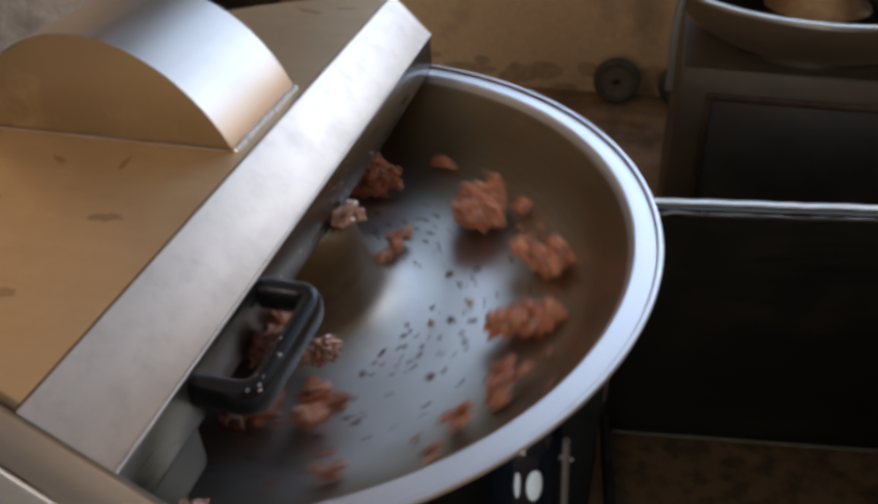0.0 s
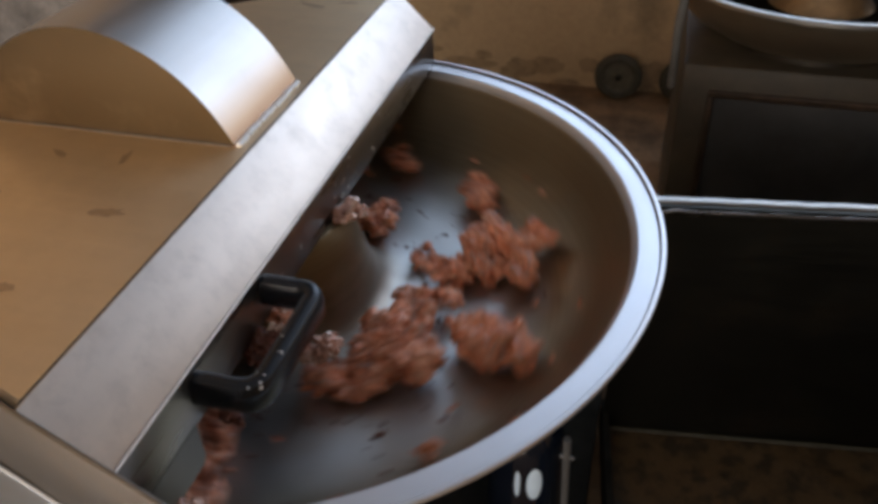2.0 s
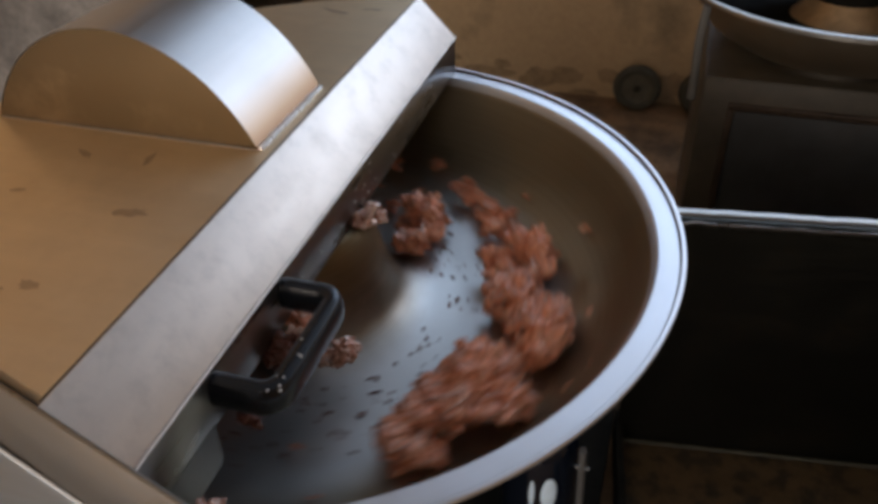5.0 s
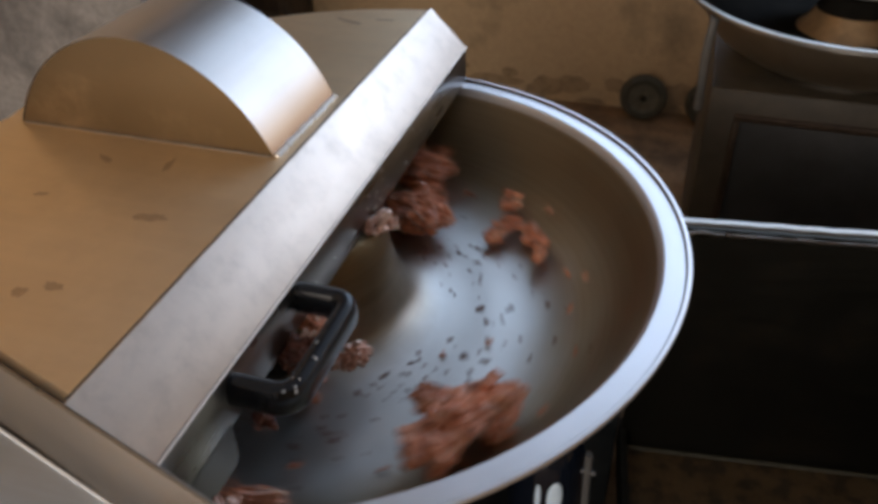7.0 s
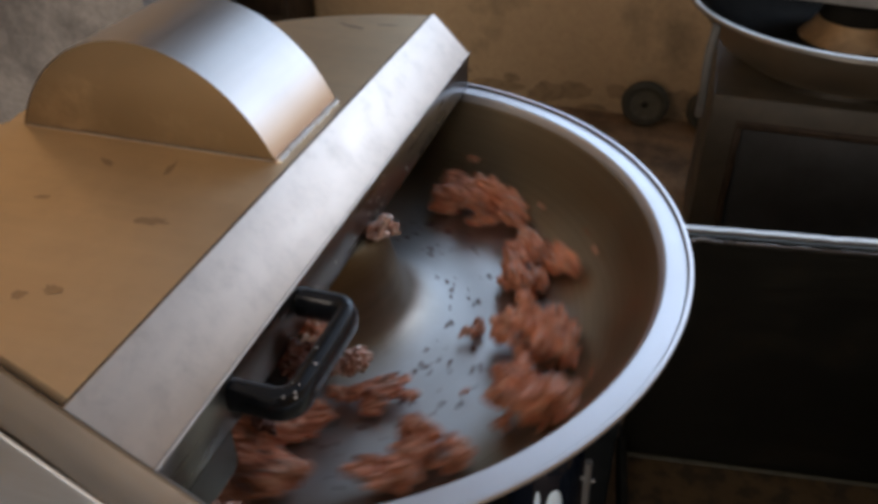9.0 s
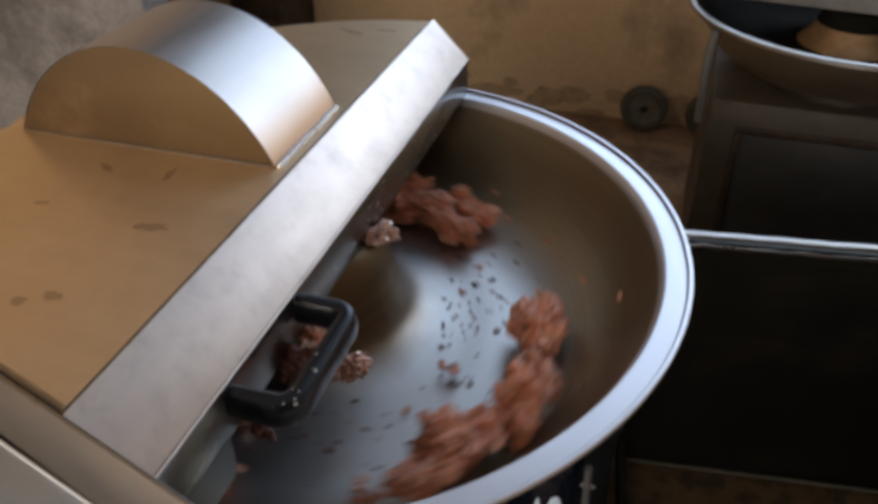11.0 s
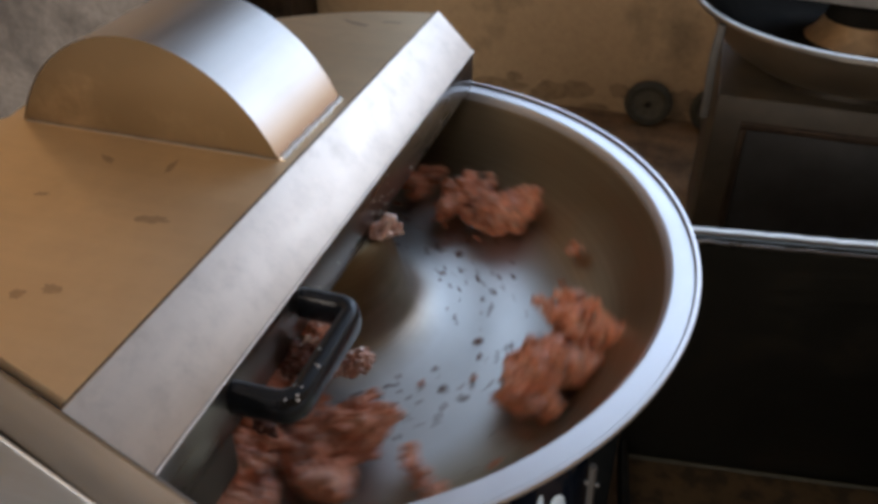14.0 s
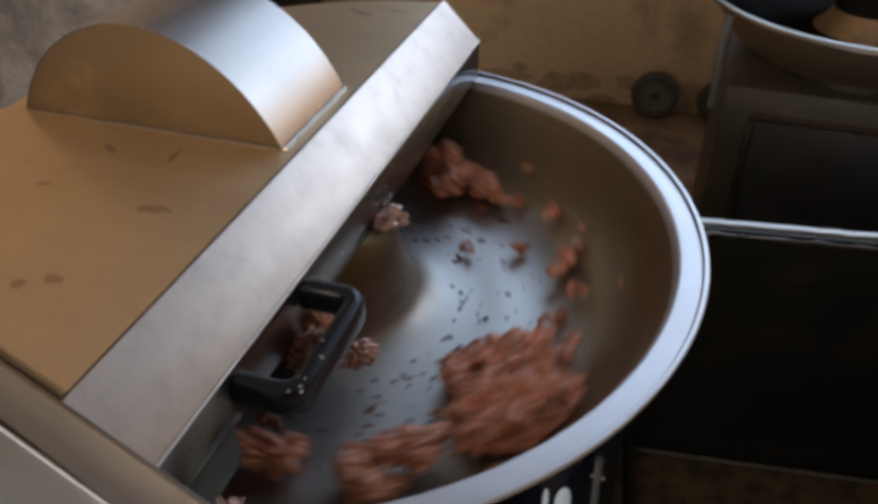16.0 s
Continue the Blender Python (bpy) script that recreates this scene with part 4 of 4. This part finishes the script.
    chunk("M", [(-1.18, 0.220, 0), (1.82, 0.161, -72), (5.27, 0.266, 9), (9.53, 0.252, 11), (13.19, 0.252, 83), (16.77, 0.216, 14), (19.77, 0.220, 0)])
    chunk("M", [(-0.99, 0.220, 0), (2.01, 0.157, -37), (4.76, 0.218, -68), (8.30, 0.257, -33), (17.00, 0.220, 0)])
    chunk("M", [(-0.95, 0.220, 0), (2.45, 0.160, -33), (8.69, 0.257, 33), (14.74, 0.139, -16), (17.74, 0.220, 0)])
    chunk("T", [(-3.45, 0.220, 0), (-0.45, 0.130, -60), (6.65, 0.253, -20), (9.47, 0.150, -20), (14.46, 0.257, -95), (17.46, 0.220, -180)])
    chunk("T", [(-2.82, 0.220, 0), (0.18, 0.263, -1), (6.55, 0.239, -91), (9.40, 0.165, -5), (15.09, 0.236, -90), (18.09, 0.220, 0)])
    chunk("T", [(-2.71, 0.220, 0), (0.29, 0.258, -9), (6.46, 0.272, -33), (10.04, 0.246, -17), (17.00, 0.220, 0)])
    chunk("T", [(-1.95, 0.220, 0), (1.05, 0.240, -14), (4.64, 0.235, -22), (7.77, 0.264, 1), (15.73, 0.260, -44), (18.73, 0.220, -0)])
    chunk("T", [(-1.79, 0.220, 0), (1.21, 0.264, -38), (4.39, 0.250, -11), (10.27, 0.243, 27), (17.00, 0.220, 0)])
    chunk("T", [(-1.34, 0.220, 0), (1.66, 0.156, -46), (4.46, 0.241, -7), (10.28, 0.214, -7), (17.00, 0.220, 0)])
    chunk("S", [(-3.68, 0.220, 0), (-0.68, 0.279, -0), (3.00, 0.142, -55), (6.21, 0.293, -76), (8.98, 0.171, -39), (11.82, 0.227, -113), (15.92, 0.239, -65), (18.92, 0.220, 0)])
    chunk("S", [(-3.40, 0.220, 0), (-0.40, 0.281, -5), (2.40, 0.266, 79), (5.41, 0.266, -10), (10.25, 0.207, 17), (13.69, 0.281, -64), (17.00, 0.220, -0)])
    chunk("S", [(-2.59, 0.220, 0), (0.41, 0.277, 43), (3.61, 0.281, 50), (12.76, 0.170, -11), (15.58, 0.168, -10), (18.58, 0.220, 0)])
    chunk("S", [(-2.43, 0.220, 0), (0.57, 0.239, -20), (3.48, 0.254, -30), (12.77, 0.219, -68), (15.56, 0.279, -70), (18.56, 0.220, 0)])
    chunk("S", [(-2.07, 0.220, 0), (0.93, 0.256, -1), (3.72, 0.167, 32), (11.86, 0.163, 85), (14.85, 0.125, 37), (17.85, 0.220, 0)])
    chunk("S", [(-0.95, 0.220, 0), (4.14, 0.262, 75), (11.82, 0.145, 106), (15.85, 0.264, 65), (18.85, 0.220, 0)])
    chunk("S", [(-0.95, 0.220, 0), (4.19, 0.159, -67), (9.40, 0.259, -22), (12.65, 0.202, -50), (15.45, 0.265, -112), (18.45, 0.220, -180)])
    chunk("S", [(-0.95, 0.220, 0), (4.23, 0.180, -78), (9.26, 0.257, -40), (12.71, 0.243, -79), (15.63, 0.224, -150), (18.63, 0.220, -180)])
    chunk("S", [(-0.95, 0.220, 0), (4.26, 0.270, -30), (7.98, 0.156, -115), (11.16, 0.165, -89), (17.00, 0.220, -0)])
    chunk("S", [(-0.95, 0.220, 0), (4.33, 0.202, -90), (7.64, 0.140, -120), (11.55, 0.249, -83), (17.00, 0.220, -0)])


chunks()


def crumbs():
    """Small dark crumbs that turn with the bowl."""
    rng = random.Random(77)
    bm = bmesh.new()
    for k in range(330):
        r = rng.choice((rng.uniform(0.135, 0.20), rng.uniform(0.135, 0.225), rng.uniform(0.14, 0.30)))
        a = rng.uniform(0, 2 * math.pi)
        z, slope = surface(r)
        s = rng.uniform(0.0007, 0.0020) * (1.6 if rng.random() < 0.12 else 1)
        m = pose(0, 0, 0, 0, 0, math.degrees(a)) @ pose(r, 0, z - RIM + s * 0.3, 0, -math.degrees(slope), rng.uniform(0, 180)) @ Matrix.Diagonal((s, s * rng.uniform(1.0, 2.1), s * 0.6, 1))
        q = bmesh.ops.create_icosphere(bm, subdivisions=2, radius=1.0)
        for v in q["verts"]:
            v.co *= 1 + 0.35 * noise.noise(v.co * 1.6 + Vector((k, 0, 0)))
            v.co = m @ v.co
    ob = part("meat_crumbs", bm, MEAT_DARK)
    ob.matrix_world = pose(0, 0, RIM)
    tagged(ob, "scattered dark crumbs of meat on the bowl's floor", "meat", kind="stuff")
    return ob


CRUMBS = crumbs()
SCRAPS = []


def small_scraps():
    """Pinkish scraps stuck to the bowl, each carried round with it."""
    meshes = [lump_mesh("small_scrap", 43 + i, 0.0105, 0.0065, 0.006, 4, MEAT) for i in range(3)]
    rng = random.Random(19)
    for k in range(36):
        ob = new("meat_bit", meshes[k % 3])
        r = rng.choice((0.285, 0.27, 0.255, 0.30, 0.24, 0.21, 0.17)) + rng.uniform(-0.014, 0.014)
        z, slope = surface(r)
        SCRAPS.append((ob, k * 10 + rng.uniform(-14, 14), pose(r, 0, z - RIM + 0.004, 0, -math.degrees(slope), rng.uniform(-60, 60))))
        tagged(ob, "tiny pinkish bit of meat stuck to the bowl", "meat", "bits of meat in the bowl")


small_scraps()


def scraps():
    """Ragged scraps that cling to the lid's face and do not move: a torn body with strings of fat."""
    spots = [((0.0745, 0.004, RIM - 0.002), 0.031, 31, FAT, 9), ((0.078, -0.232, RIM - 0.010), 0.020, 33, MEAT_DARK, 0), ((0.070, -0.165, RIM - 0.006), 0.028, 34, MEAT_DARK, 3),
             ((0.068, -0.130, RIM - 0.008), 0.026, 38, MEAT, 4), ((0.088, -0.112, RIM - 0.055), 0.026, 35, FAT, 3), ((0.088, -0.318, RIM - 0.010), 0.022, 36, FAT, 4)]
    for p, s, seed, mat, strings in spots:
        ob = new("meat_scrap", lump_mesh("meat_scrap", seed, s * 0.8, s * 0.55, s * 0.65, 12, mat, 1.7))
        ob.matrix_world = pose(*p, 0, 30, seed * 40)
        tagged(ob, "ragged scrap of meat and fat clinging below the lid", "meat", "scraps on the lid")
        rng = random.Random(seed)
        for k in range(strings):
            d = Vector((rng.uniform(0.1, 0.7), rng.uniform(-0.5, 0.7), rng.uniform(0.1, 1.0))).normalized()
            side = Vector((rng.uniform(-1, 1), rng.uniform(-1, 1), rng.uniform(-1, 1))) * 0.45
            reach = s * rng.uniform(0.25, 0.60)
            line = [d * (s * 0.15 + reach * q / 6) + side * reach * (q / 6) ** 2 for q in range(7)]
            bm = bmesh.new()
            sweep(bm, line, s * rng.uniform(0.14, 0.24), s * rng.uniform(0.09, 0.15), up=Vector((0.3, 0.2, 0.93)), seg=4, power=2)
            string = part("fat_string", bm, TORN_FAT, None, "pale torn string of fat")
            string.parent = ob
            string.matrix_basis = ob.matrix_basis.to_3x3().inverted().to_4x4()


scraps()


def motions():
    times = [16.0 * k / 80 for k in range(81)]
    walk(BOWL_OB, [(t, pose(0, 0, RIM, 0, 0, SPEED * t)) for t in times])
    walk(CRUMBS, [(t, pose(0, 0, RIM, 0, 0, SPEED * t)) for t in times])
    for ob, angle, rest in SCRAPS:
        walk(ob, [(t, pose(0, 0, RIM, 0, 0, SPEED * t + angle) @ rest) for t in times])
    for ob, passes, size in CHUNKS:
        walk(ob, [(t, chunk_pose(passes, size, t)) for t in times])


motions()
